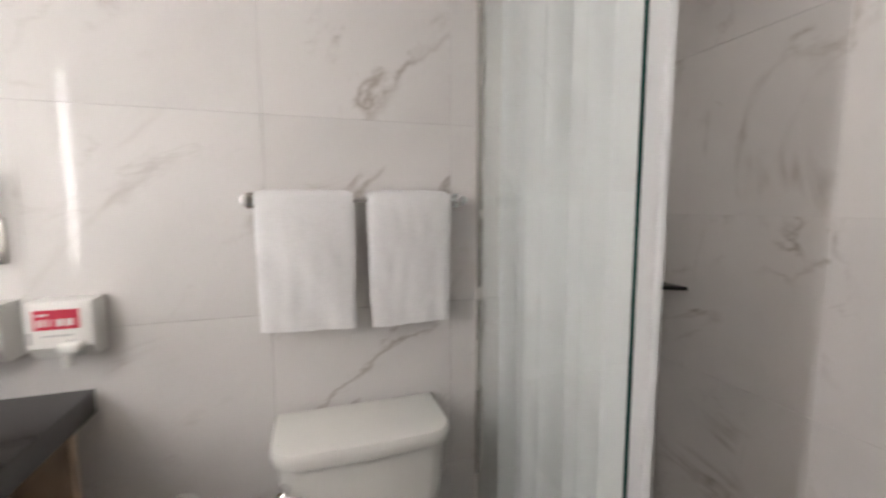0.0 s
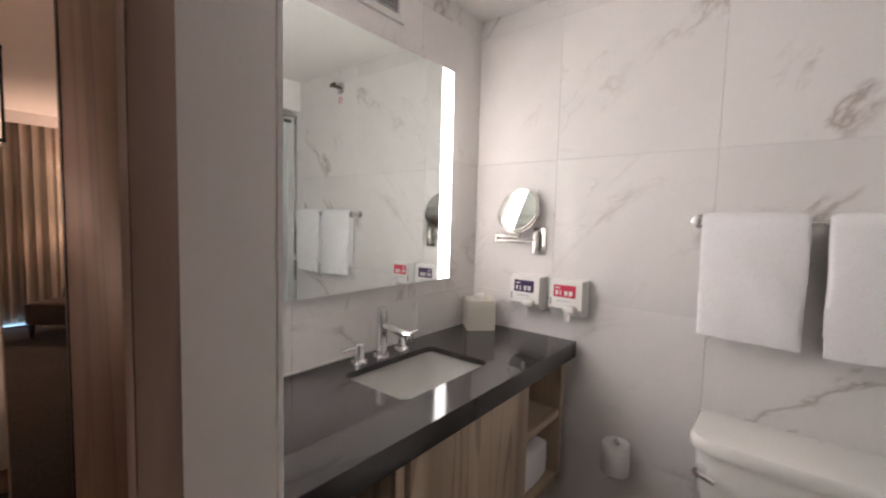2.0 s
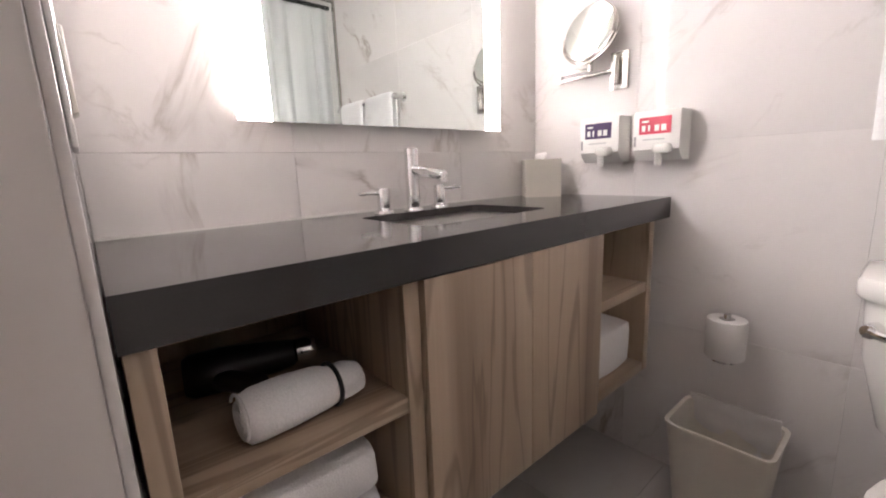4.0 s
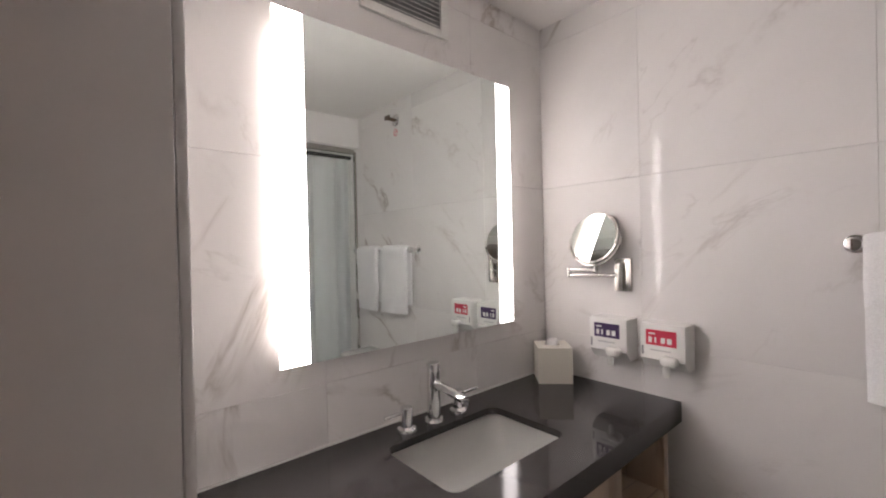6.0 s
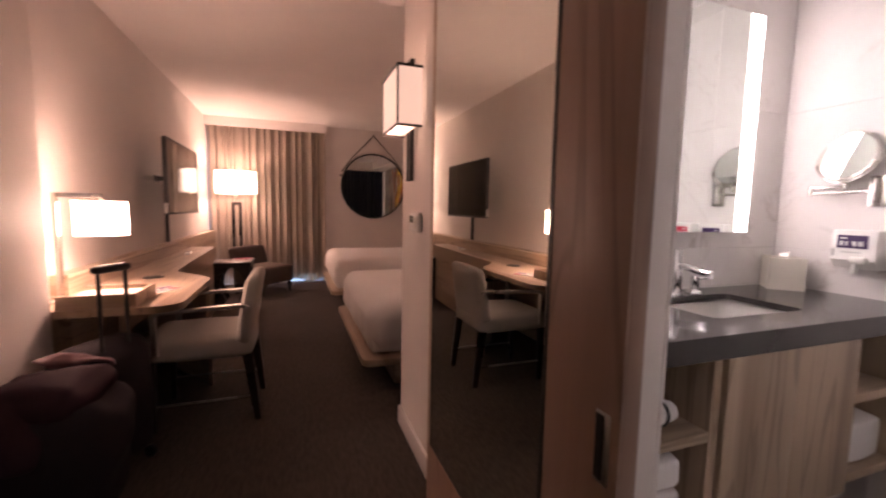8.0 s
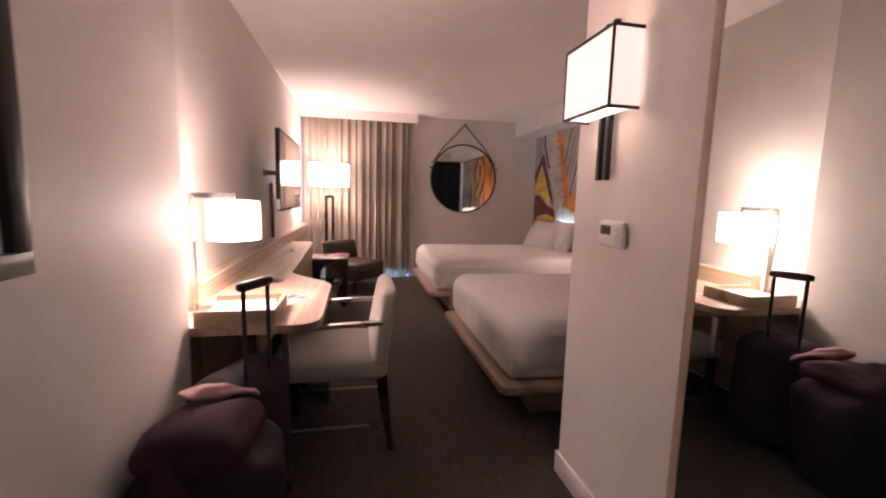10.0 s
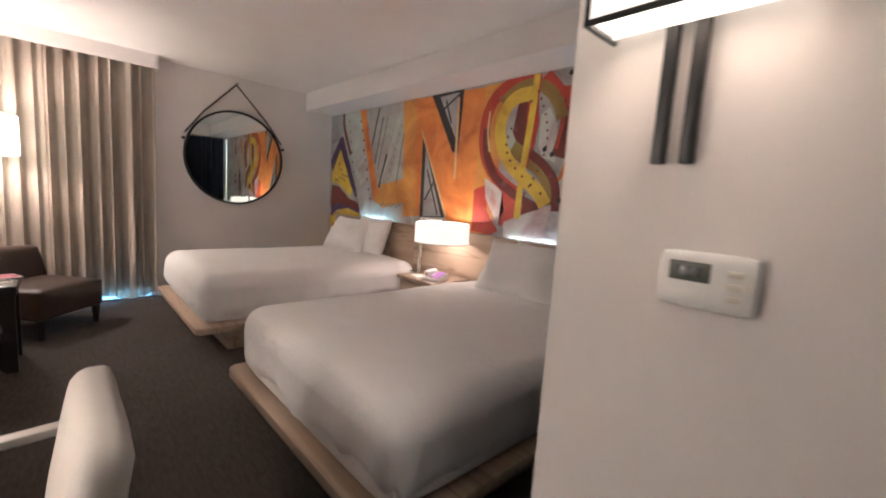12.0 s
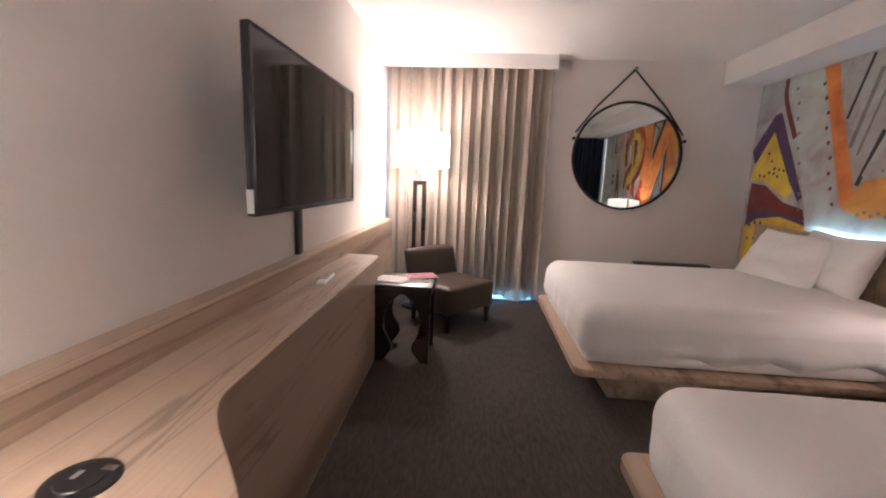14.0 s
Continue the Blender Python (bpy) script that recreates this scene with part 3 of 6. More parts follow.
def rolled_towel():
    t = thing("rolled_towel", (-0.84, 0.25, 0.640), "white rolled hand towel held by a black band on the shelf", "towel")
    roll = bmesh.new()
    rings = []
    n = 40
    for k, (s, r) in enumerate([(0.0, 0.0), (0.0, 0.030), (0.004, 0.040), (0.02, 0.0435), (0.07, 0.044), (0.13, 0.040), (0.150, 0.034), (0.18, 0.034), (0.205, 0.028), (0.213, 0.012), (0.214, 0.0)]):
        rings.append([roll.verts.new((r * math.cos(2 * math.pi * j / n), s, 0.044 + r * 0.98 * math.sin(2 * math.pi * j / n) - (0.044 - r) * 0.5)) for j in range(n)])
    for a, b in zip(rings, rings[1:]):
        for j in range(n):
            roll.faces.new((a[j], a[(j + 1) % n], b[(j + 1) % n], b[j]))
    bmesh.ops.remove_doubles(roll, verts=roll.verts[:], dist=1e-5)
    bmesh.ops.recalc_face_normals(roll, faces=roll.faces[:])
    m = Matrix.Translation((-0.735, 0.168, 0.640)) @ pose(0, 0, 0, 0, 0, 4) @ Matrix.Scale(0.90, 4)
    part("roll", moved(roll, m), TERRY, t, smooth=60)
    spiral = [(0.008 * 0 + (0.008 + 0.0042 * a / 2) * math.cos(a), -0.002, 0.045 + (0.008 + 0.0042 * a / 2) * math.sin(a)) for a in [k * 0.3 for k in range(52)]]
    part("rolled_edge", moved(tube(spiral, 0.0028, 6), m), TERRY, t)
    band = [(0.0375 * math.cos(2 * math.pi * j / 24), 0.152, 0.040 + 0.0375 * math.sin(2 * math.pi * j / 24)) for j in range(25)]
    part("band", moved(tube(band, 0.004, 8), m), BLACK_PLASTIC, t, "black elastic band")


rolled_towel()


def dryer():
    d = thing("hair_dryer", (-0.90, 0.20, 0.640), "black hair dryer lying on the open shelf", "hair dryer")
    part("barrel", moved(lathe([(0, 0), (0.03, 0.0), (0.036, 0.01), (0.038, 0.06), (0.032, 0.11), (0.026, 0.16), (0.024, 0.175), (0.018, 0.175), (0.018, 0.165), (0, 0.165)]), Matrix.Translation((-0.93, 0.13, 0.681)) @ pose(0, 0, 0, -90, 0, -10)), BLACK_PLASTIC, d)
    part("grip", moved(soft(-0.016, 0.016, -0.016, 0.016, 0, 0.12, 0.012, 6), Matrix.Translation((-0.91, 0.17, 0.672)) @ pose(0, 0, 0, 0, 84, 25)), BLACK_PLASTIC, d)
    part("nozzle", moved(lathe([(0.022, 0), (0.024, 0.02), (0.02, 0.035), (0.015, 0.035), (0.015, 0)]), Matrix.Translation((-0.895, 0.305, 0.684)) @ pose(0, 0, 0, -90, 0, -10)), CHROME, d)


dryer()
for k, (y0, y1, z, hgt, lab) in enumerate(((0.125, 0.36, UB + 0.028, 0.17, "stack of folded white bath towels in the open unit"), (1.03, 1.27, UB + 0.028, 0.14, "folded white bath towels on the bottom of the open unit"))):
    st = thing("towel_stack", (-0.85, (y0 + y1) / 2, z), lab, "towels")
    layers = 2 - k
    for j in range(layers):
        part("folded_towel", soft(-1.06, -0.70, y0, y1, z + hgt * j / layers, z + hgt * (j + 1) / layers, 0.022, 10, 0.004, 0.006, 9, j * 3 + k), TERRY, st)
tp2 = thing("spare_roll", (-0.80, 1.07, 0.65), "spare white paper roll on the shelf", "paper roll")
part("paper_roll", lathe([(0.02, 0), (0.05, 0.0), (0.052, 0.004), (0.052, 0.098), (0.05, 0.102), (0.02, 0.102), (0.02, 0)], (-0.78, 1.075, 0.65)), PAPER, tp2)

# ---- bathroom: lighted mirror, vent, wall fittings ----
MY0, MY1, MZ0, MZ1, MX = 0.321, 1.152, 1.126, 1.966, -1.125
lm = thing("lighted_mirror", (XV, 0.74, MZ0), "frameless wall mirror with two frosted glowing light bands", "mirror")
part("backing_box", box(XV + 0.0005, MX - 0.005, MY0 + 0.03, MY1 - 0.03, MZ0 + 0.03, MZ1 - 0.03), NICKEL, lm)
part("mirror_pane", box(MX - 0.005, MX, MY0 + 0.073, MY1 - 0.073, MZ0, MZ1), MIRROR, lm, "silvered mirror glass")
for (y_, s_), side_mat in zip(((MY0 + 0.03, -1), (MY1 - 0.03, 1)), LED_SIDES):
    part("side_glow", box(XV + 0.006, MX - 0.010, min(y_, y_ + s_ * 0.004), max(y_, y_ + s_ * 0.004), MZ0 + 0.05, MZ1 - 0.05), side_mat, lm, "light strip behind the glass")
part("band_glass", box(MX - 0.005, MX - 0.0012, MY0, MY0 + 0.072, MZ0, MZ1), PORCELAIN, lm)
part("light_band", box(MX - 0.001, MX - 0.0004, MY0 + 0.001, MY0 + 0.072, MZ0 + 0.001, MZ1 - 0.001), LED_BANDS[0], lm, "frosted glowing glass band")
part("band_glass", box(MX - 0.005, MX - 0.0012, MY1 - 0.072, MY1, MZ0, MZ1), PORCELAIN, lm)
part("light_band", box(MX - 0.001, MX - 0.0004, MY1 - 0.072, MY1 - 0.001, MZ0 + 0.001, MZ1 - 0.001), LED_BANDS[1], lm, "frosted glowing glass band")


def grille():
    v = thing("air_vent", (XV, 0.724, 2.06), "white louvred air vent above the mirror", "vent")
    y0, y1, z0, z1 = 0.566, 0.882, 2.058, 2.245
    part("vent_frame", join(box(XV, XV + 0.012, y0, y0 + 0.028, z0, z1, 0.002), box(XV, XV + 0.012, y1 - 0.028, y1, z0, z1, 0.002), box(XV, XV + 0.0118, y0 + 0.028, y1 - 0.028, z0, z0 + 0.026, 0.002), box(XV, XV + 0.0118, y0 + 0.028, y1 - 0.028, z1 - 0.026, z1, 0.002)), WHITE_PLASTIC, v)
    part("backing", box(XV - 0.001, XV + 0.002, y0 + 0.02, y1 - 0.02, z0 + 0.02, z1 - 0.02), GREY_PLASTIC, v)
    for k in range(9):
        z = z0 + 0.034 + k * 0.0145
        part("slat", moved(box(-0.007, 0.007, y0 + 0.028, y1 - 0.028, -0.001, 0.001), Matrix.Translation((XV + 0.008, 0, z)) @ pose(0, 0, 0, 0, 35, 0)), WHITE_PLASTIC, v)


grille()


def swing_mirror():
    s = thing("magnifying_mirror", (-0.80, YW, 1.29), "round chrome magnifying mirror on a folding wall arm", "mirror")
    part("wall_plate", box(-0.857, -0.799, YW - 0.012, YW, 1.233, 1.346, 0.003), NICKEL, s)
    part("hinge", join(rod((-0.832, YW - 0.026, 1.248), (-0.832, YW - 0.026, 1.332), 0.011, bev=0.002), box(-0.841, -0.823, YW - 0.026, YW - 0.0115, 1.246, 1.262, 0.002), box(-0.841, -0.823, YW - 0.026, YW - 0.0115, 1.318, 1.334, 0.002)), NICKEL, s)
    part("arm", rod((-0.832, YW - 0.026, 1.290), (-1.018, YW - 0.040, 1.284), 0.0065, n=14), NICKEL, s)
    part("arm", rod((-1.018, YW - 0.040, 1.306), (-0.914, YW - 0.034, 1.306), 0.0065, n=14), NICKEL, s)
    for px_, py_, z0_, z1_ in ((-1.018, YW - 0.040, 1.276, 1.314), (-0.914, YW - 0.034, 1.298, 1.330)):
        part("pivot", rod((px_, py_, z0_), (px_, py_, z1_), 0.009, bev=0.002), NICKEL, s)
    m = Matrix.Translation((-0.916, YW - 0.029, 1.417)) @ pose(0, 0, 0, 74, 0, -4)
    R = 0.092
    part("yoke", moved(tube([(1.08 * R * math.cos(a), 1.08 * R * math.sin(a), 0.006) for a in [math.pi + k * math.pi / 24 for k in range(25)]], 0.004, 8), m), NICKEL, s)
    part("rim", moved(lathe([(R - 0.006, 0.0), (R, 0.001), (R, 0.012), (R - 0.006, 0.014), (0, 0.014), (0, 0.001)], n=48), m), NICKEL, s)
    part("mirror_disc", moved(lathe([(0, 0.0175), (R - 0.006, 0.0165), (R - 0.006, 0.0145), (0, 0.0145)], n=48), m), MIRROR, s, "round mirror glass")


swing_mirror()


def dispenser(x0, label, colour_name, colour):
    d = thing("soap_dispenser", (x0 + 0.065, YW, 1.0), label, "dispenser", "dispensers on the tiled wall")
    y = YW - 0.078
    body = part("body", prism([(YW, 1.008), (YW, 1.148), (y + 0.004, 1.148), (y, 1.140), (y, 1.040), (y + 0.016, 1.020), (y + 0.03, 1.008)], x0, x0 + 0.130, "x", 0.003), WHITE_PLASTIC, d)
    mat = flat(colour_name, colour, 0.4)
    lab = part("printed_label", box(x0 + 0.018, x0 + 0.106, y - 0.0012, y + 0.001, 1.083, 1.130), mat, d, "printed label in one strong colour")
    for k, w in enumerate((0.010, 0.005, 0.012, 0.013)):
        part("logo_mark", box(x0 + 0.026 + k * 0.018, x0 + 0.026 + k * 0.018 + w, y - 0.0022, y - 0.0012, 1.091, 1.108), WHITE_PLASTIC, lab)
    part("logo_mark", box(x0 + 0.026, x0 + 0.045, y - 0.0022, y - 0.0012, 1.116, 1.121), WHITE_PLASTIC, lab)
    part("small_print", box(x0 + 0.03, x0 + 0.09, y - 0.001, y + 0.0005, 1.066, 1.070), flat("grey_print", (0.5, 0.5, 0.5)), d)
    part("window_slot", box(x0 + 0.004, x0 + 0.010, y - 0.001, y + 0.001, 1.050, 1.078), GREY_PLASTIC, d)
    part("push_lever", join(soft(x0 + 0.066, x0 + 0.112, y - 0.030, y + 0.01, 1.026, 1.056, 0.012, 5), rod((x0 + 0.082, y - 0.016, 1.032), (x0 + 0.082, y - 0.016, 0.996), 0.011, 0.009)), PORCELAIN, d)


dispenser(-0.917, "white wall soap dispenser with a dark purple label", "purple_label", (0.05, 0.02, 0.09))
dispenser(-0.744, "white wall soap dispenser with a red label", "red_label", (0.62, 0.03, 0.07))

tb = thing("tissue_box", (-1.062, 1.29, CT), "white cube tissue box cover in the counter corner", "tissue box")
part("cover", moved(ring_slab(-0.06, 0.06, -0.06, 0.06, rounded(-0.03, 0.03, -0.018, 0.018, 0.015, 5), 0.0, 0.128), Matrix.Translation((-1.062, 1.293, CT)) @ pose(0, 0, 0, 0, 0, 45)), IVORY_PLASTIC, tb, smooth=20)
part("tissue", moved(soft(-0.02, 0.02, -0.012, 0.012, 0.09, 0.148, 0.01, 6, 0, 0.012, 30), Matrix.Translation((-1.062, 1.293, CT)) @ pose(0, 0, 0, 0, 0, 45)), PAPER, tb)

# towel rail and towels
rail = thing("towel_rail", (0.04, YW, 1.385), "chrome towel rail with two round posts", "towel rail")
part("bar", rod((-0.264, YW - 0.055, 1.385), (0.335, YW - 0.055, 1.385), 0.008), CHROME, rail)
for x in (-0.264, 0.335):
    part("post", join(rod((x, YW, 1.385), (x, YW - 0.05, 1.385), 0.010), rod((x, YW - 0.045, 1.385), (x, YW - 0.072, 1.385), 0.016, bev=0.003), rod((x, YW, 1.385), (x, YW - 0.006, 1.385), 0.022)), CHROME, rail)


def hung_towel(x0, x1, low_l, low_r, back, seed, label):
    """A thick folded towel hung over the rail."""
    yb = YW - 0.055
    t = 0.017
    bm = bmesh.new()
    nx, nz = 22, 26
    outer, inner = [], []
    for i in range(nx + 1):
        u = i / nx
        x = x0 + (x1 - x0) * u
        low = low_l + (low_r - low_l) * u
        colo, coli = [], []
        for j in range(2 * nz + 9):
            if j <= nz:
                s = j / nz
                z, y, ny, nz_ = low + (1.385 - low) * s, yb - 0.012, -1, 0
            elif j < nz + 8:
                a = math.pi * (j - nz) / 8
                z, y, ny, nz_ = 1.385 + 0.012 * math.sin(a), yb - 0.012 * math.cos(a), -math.cos(a), math.sin(a)
            else:
                s = (j - nz - 8) / nz
                z, y, ny, nz_ = 1.385 - (1.385 - back) * s, yb + 0.012, 1, 0
            w = (noise.noise(Vector((x * 9 + z * 4.5 + seed, z * 2.2, seed))) * 0.022 + noise.noise(Vector((x * 26 + seed, z * 5.0, seed))) * 0.005) * min(1, abs(1.385 - z) * 6)
            w2 = noise.noise(Vector((x * 40 + seed, z * 24, seed * 2))) * 0.0025
            if ny > 0:
                w = w * 0.3
            edge = 1 - abs(2 * u - 1) ** 8
            xs = x + 0.006 * noise.noise(Vector((z * 7, seed, u))) - 0.010 * (u - 0.5) * min(1, (1.40 - z) * 3)
            thick = t * (0.45 + 0.55 * edge)
            if ny > 0:
                thick = min(thick, 0.012)
            colo.append(bm.verts.new((xs, y + ny * (thick + w + w2), z + nz_ * (thick + w2))))
            coli.append(bm.verts.new((xs, y + ny * 0.001, z + nz_ * 0.001)))
        outer.append(colo), inner.append(coli)
    m = len(outer[0])
    for i in range(nx):
        for j in range(m - 1):
            bm.faces.new((outer[i][j], outer[i][j + 1], outer[i + 1][j + 1], outer[i + 1][j]))
            bm.faces.new((inner[i][j], inner[i + 1][j], inner[i + 1][j + 1], inner[i][j + 1]))
        for j in (0, m - 1):
            bm.faces.new((outer[i][j], outer[i + 1][j], inner[i + 1][j], inner[i][j]))
    for i in (0, nx):
        for j in range(m - 1):
            bm.faces.new((outer[i][j], outer[i][j + 1], inner[i][j + 1], inner[i][j]))
    bmesh.ops.recalc_face_normals(bm, faces=bm.faces[:])
    solid("bath_towel", bm, TERRY, label, "towel", "towels on the rail", smooth=70)


hung_towel(-0.250, 0.012, 1.032, 1.022, 1.08, 3.1, "white terry towel folded over the chrome rail")
hung_towel(0.048, 0.298, 1.020, 1.020, 1.07, 8.7, "white terry towel folded over the chrome rail")

# toilet
toilet = thing("toilet", (0.02, 1.1, 0), "white two-piece toilet with a closed lid", "toilet")


def tank_outline(x0, x1, yb, yf, r):
    return [(x0, yb), (x0, yf + r)] + arc(x0 + r, yf + r, r, 180, 262, 6)[1:] + [((x0 + x1) / 2, yf - 0.005)] + arc(x1 - r, yf + r, r, 278, 360, 6) + [(x1, yb)]


def loft(sections):
    bm = bmesh.new()
    rings = [[bm.verts.new((p[0], p[1], z)) for p in pts] for pts, z in sections]
    for a, b in zip(rings, rings[1:]):
        for k in range(len(a)):
            bm.faces.new((a[k], a[(k + 1) % len(a)], b[(k + 1) % len(a)], b[k]))
    bm.faces.new(rings[0]), bm.faces.new(rings[-1])
    bmesh.ops.recalc_face_normals(bm, faces=bm.faces[:])
    return bm


part("tank", loft([(tank_outline(-0.12, 0.16, 1.34, 1.19, 0.05), 0.40), (tank_outline(-0.17, 0.21, 1.35, 1.17, 0.06), 0.45), (tank_outline(-0.205, 0.228, 1.36, 1.145, 0.065), 0.60), (tank_outline(-0.213, 0.236, 1.36, 1.140, 0.065), 0.726)]), PORCELAIN, toilet, smooth=50)
part("tank_lid", loft([(tank_outline(-0.222, 0.244, 1.364, 1.130, 0.07), 0.728), (tank_outline(-0.226, 0.248, 1.366, 1.126, 0.07), 0.735), (tank_outline(-0.226, 0.248, 1.366, 1.126, 0.07), 0.760), (tank_outline(-0.220, 0.242, 1.362, 1.132, 0.066), 0.769), (tank_outline(-0.205, 0.228, 1.35, 1.147, 0.06), 0.772)]), PORCELAIN, toilet, smooth=40)
part("flush_lever", join(rod((-0.185, 1.165, 0.675), (-0.197, 1.125, 0.675), 0.014, bev=0.002), tube([(-0.195, 1.128, 0.675), (-0.182, 1.116, 0.674), (-0.152, 1.110, 0.669)], 0.008)), CHROME, toilet, "chrome lever")


def egg(cx, cy, w, l, n=28):
    return [(cx + w * math.cos(a), cy + l * math.sin(a) * (1.0 if math.sin(a) > 0 else 1.18)) for a in [2 * math.pi * k / n for k in range(n)]]


part("bowl", loft([(egg(0.02, 1.02, 0.10, 0.20), 0.004), (egg(0.02, 1.02, 0.095, 0.20), 0.10), (egg(0.02, 0.98, 0.13, 0.24), 0.24), (egg(0.02, 0.94, 0.18, 0.25), 0.36), (egg(0.02, 0.94, 0.185, 0.255), 0.40)]), PORCELAIN, toilet, smooth=60)
part("seat", loft([(egg(0.02, 0.945, 0.185, 0.235), 0.402), (egg(0.02, 0.945, 0.19, 0.24), 0.412), (egg(0.02, 0.945, 0.185, 0.235), 0.420)]), PORCELAIN, toilet, smooth=60)
part("lid", loft([(egg(0.02, 0.945, 0.185, 0.235), 0.421), (egg(0.02, 0.945, 0.188, 0.238), 0.430), (egg(0.02, 0.945, 0.17, 0.22), 0.440)]), PORCELAIN, toilet, smooth=60)

# paper holder
ph = thing("paper_holder", (-0.47, YW, 0.46), "chrome upright paper holder on the tiled wall", "paper holder")
part("holder_arm", join(rod((-0.47, YW, 0.462), (-0.47, YW - 0.06, 0.462), 0.010), rod((-0.47, YW, 0.462), (-0.47, YW - 0.008, 0.462), 0.024), rod((-0.47, YW - 0.06, 0.452), (-0.47, YW - 0.06, 0.592), 0.009, bev=0.003), rod((-0.47, YW - 0.06, 0.455), (-0.47, YW - 0.06, 0.466), 0.03)), CHROME, ph)
solid("paper_roll", lathe([(0.019, 0), (0.046, 0.0), (0.048, 0.003), (0.048, 0.106), (0.046, 0.109), (0.019, 0.109), (0.019, 0)], (-0.47, YW - 0.06, 0.468)), PAPER, "white toilet paper roll upright on its chrome holder", "paper roll")

# waste bin
def bin_ring(x0, x1, y0, y1, r, z):
    return (rounded(x0, x1, y0, y1, r, 5), z)


wb = thing("waste_bin", (-0.435, 1.255, 0.012), "ivory rectangular plastic waste bin with a liner", "waste bin")
bb = bmesh.new()
rings = [[bb.verts.new((p[0], p[1], z)) for p in pts] for pts, z in (bin_ring(-0.53, -0.34, 1.19, 1.325, 0.02, 0.012), bin_ring(-0.555, -0.315, 1.165, 1.350, 0.025, 0.295), bin_ring(-0.560, -0.310, 1.160, 1.355, 0.028, 0.298), bin_ring(-0.560, -0.310, 1.160, 1.355, 0.028, 0.305), bin_ring(-0.550, -0.320, 1.170, 1.345, 0.022, 0.303), bin_ring(-0.525, -0.345, 1.195, 1.320, 0.016, 0.020))]
for a, b in zip(rings, rings[1:]):
    for k in range(len(a)):
        bb.faces.new((a[k], a[(k + 1) % len(a)], b[(k + 1) % len(a)], b[k]))
bb.faces.new(rings[0]), bb.faces.new(rings[-1])
bmesh.ops.recalc_face_normals(bb, faces=bb.faces[:])
part("shell", bb, IVORY_PLASTIC, wb, smooth=40)
part("liner", moved(soft(-0.545, -0.33, 1.338, 1.349, 0.19, 0.322, 0.004, 10, 0, 0.008, 30), Matrix.Identity(4)), PAPER, wb, "thin translucent liner folded over the rim")

# switch plate, sprinkler
sw = thing("switch_plate", (-0.90, YB, 1.16), "white double light switch plate on the inner wall", "light switch")
part("plate", box(-0.96, -0.84, YB + 0.004, YB + 0.012, 1.10, 1.22, 0.003), WHITE_PLASTIC, sw)
for x in (-0.925, -0.875):
    part("rocker", box(x - 0.016, x + 0.016, YB + 0.012, YB + 0.017, 1.125, 1.195, 0.002), WHITE_PLASTIC, sw)
sp = thing("sprinkler", (-0.07, YW, 2.15), "brass and chrome sidewall fire sprinkler", "sprinkler")
part("escutcheon", moved(lathe([(0, 0.012), (0.018, 0.012), (0.034, 0.003), (0.036, 0), (0, 0)]), Matrix.Translation((-0.07, YW, 2.15)) @ pose(0, 0, 0, 90)), CHROME, sp)
part("head", join(rod((-0.07, YW - 0.008, 2.15), (-0.07, YW - 0.055, 2.15), 0.010), box(-0.095, -0.045, YW - 0.062, YW - 0.056, 2.142, 2.166, 0.001), rod((-0.07, YW - 0.04, 2.15), (-0.07, YW - 0.056, 2.165), 0.004)), plain("dark_brass", (0.10, 0.07, 0.045), 0.35, 0.8), sp)
st = thing("warning_sticker", (-0.07, YW, 2.075), "small round red and white no-hanging sticker", "sticker")
part("disc", rod((-0.07, YW, 2.078), (-0.07, YW - 0.0015, 2.078), 0.021, n=28), WHITE_PLASTIC, st)
ring = [(-0.07 + 0.0185 * math.cos(2 * math.pi * k / 28), YW - 0.002, 2.078 + 0.0185 * math.sin(2 * math.pi * k / 28)) for k in range(29)]
part("red_ring", join(tube(ring, 0.0022, 6), rod((-0.083, YW - 0.002, 2.091), (-0.057, YW - 0.002, 2.065), 0.002)), flat("sticker_red", (0.6, 0.04, 0.05)), st)

# shower
gp = thing("shower_screen", (XG, 1.08, 0.012), "clear fixed glass shower screen with green edges", "shower screen")
gl = part("pane", box(XG - 0.004, XG + 0.004, 0.70, YW - 0.004, 0.03, 2.035), GLASS, gp)
gl.visible_shadow = False
part("edge", box(XG - 0.004, XG + 0.004, 0.697, 0.6995, 0.03, 2.035), plain("green_glass_edge", (0.02, 0.07, 0.06), 0.15), gp, "dark green glass edge")
part("channel", join(box(XG - 0.012, XG + 0.012, YW - 0.012, YW, 0.012, 2.05), box(XG - 0.012, XG + 0.012, 0.70, YW - 0.0125, 0.012, 0.03), box(XG - 0.012, XG + 0.012, 0.70, YW - 0.0125, 2.036, 2.069)), NICKEL, gp)


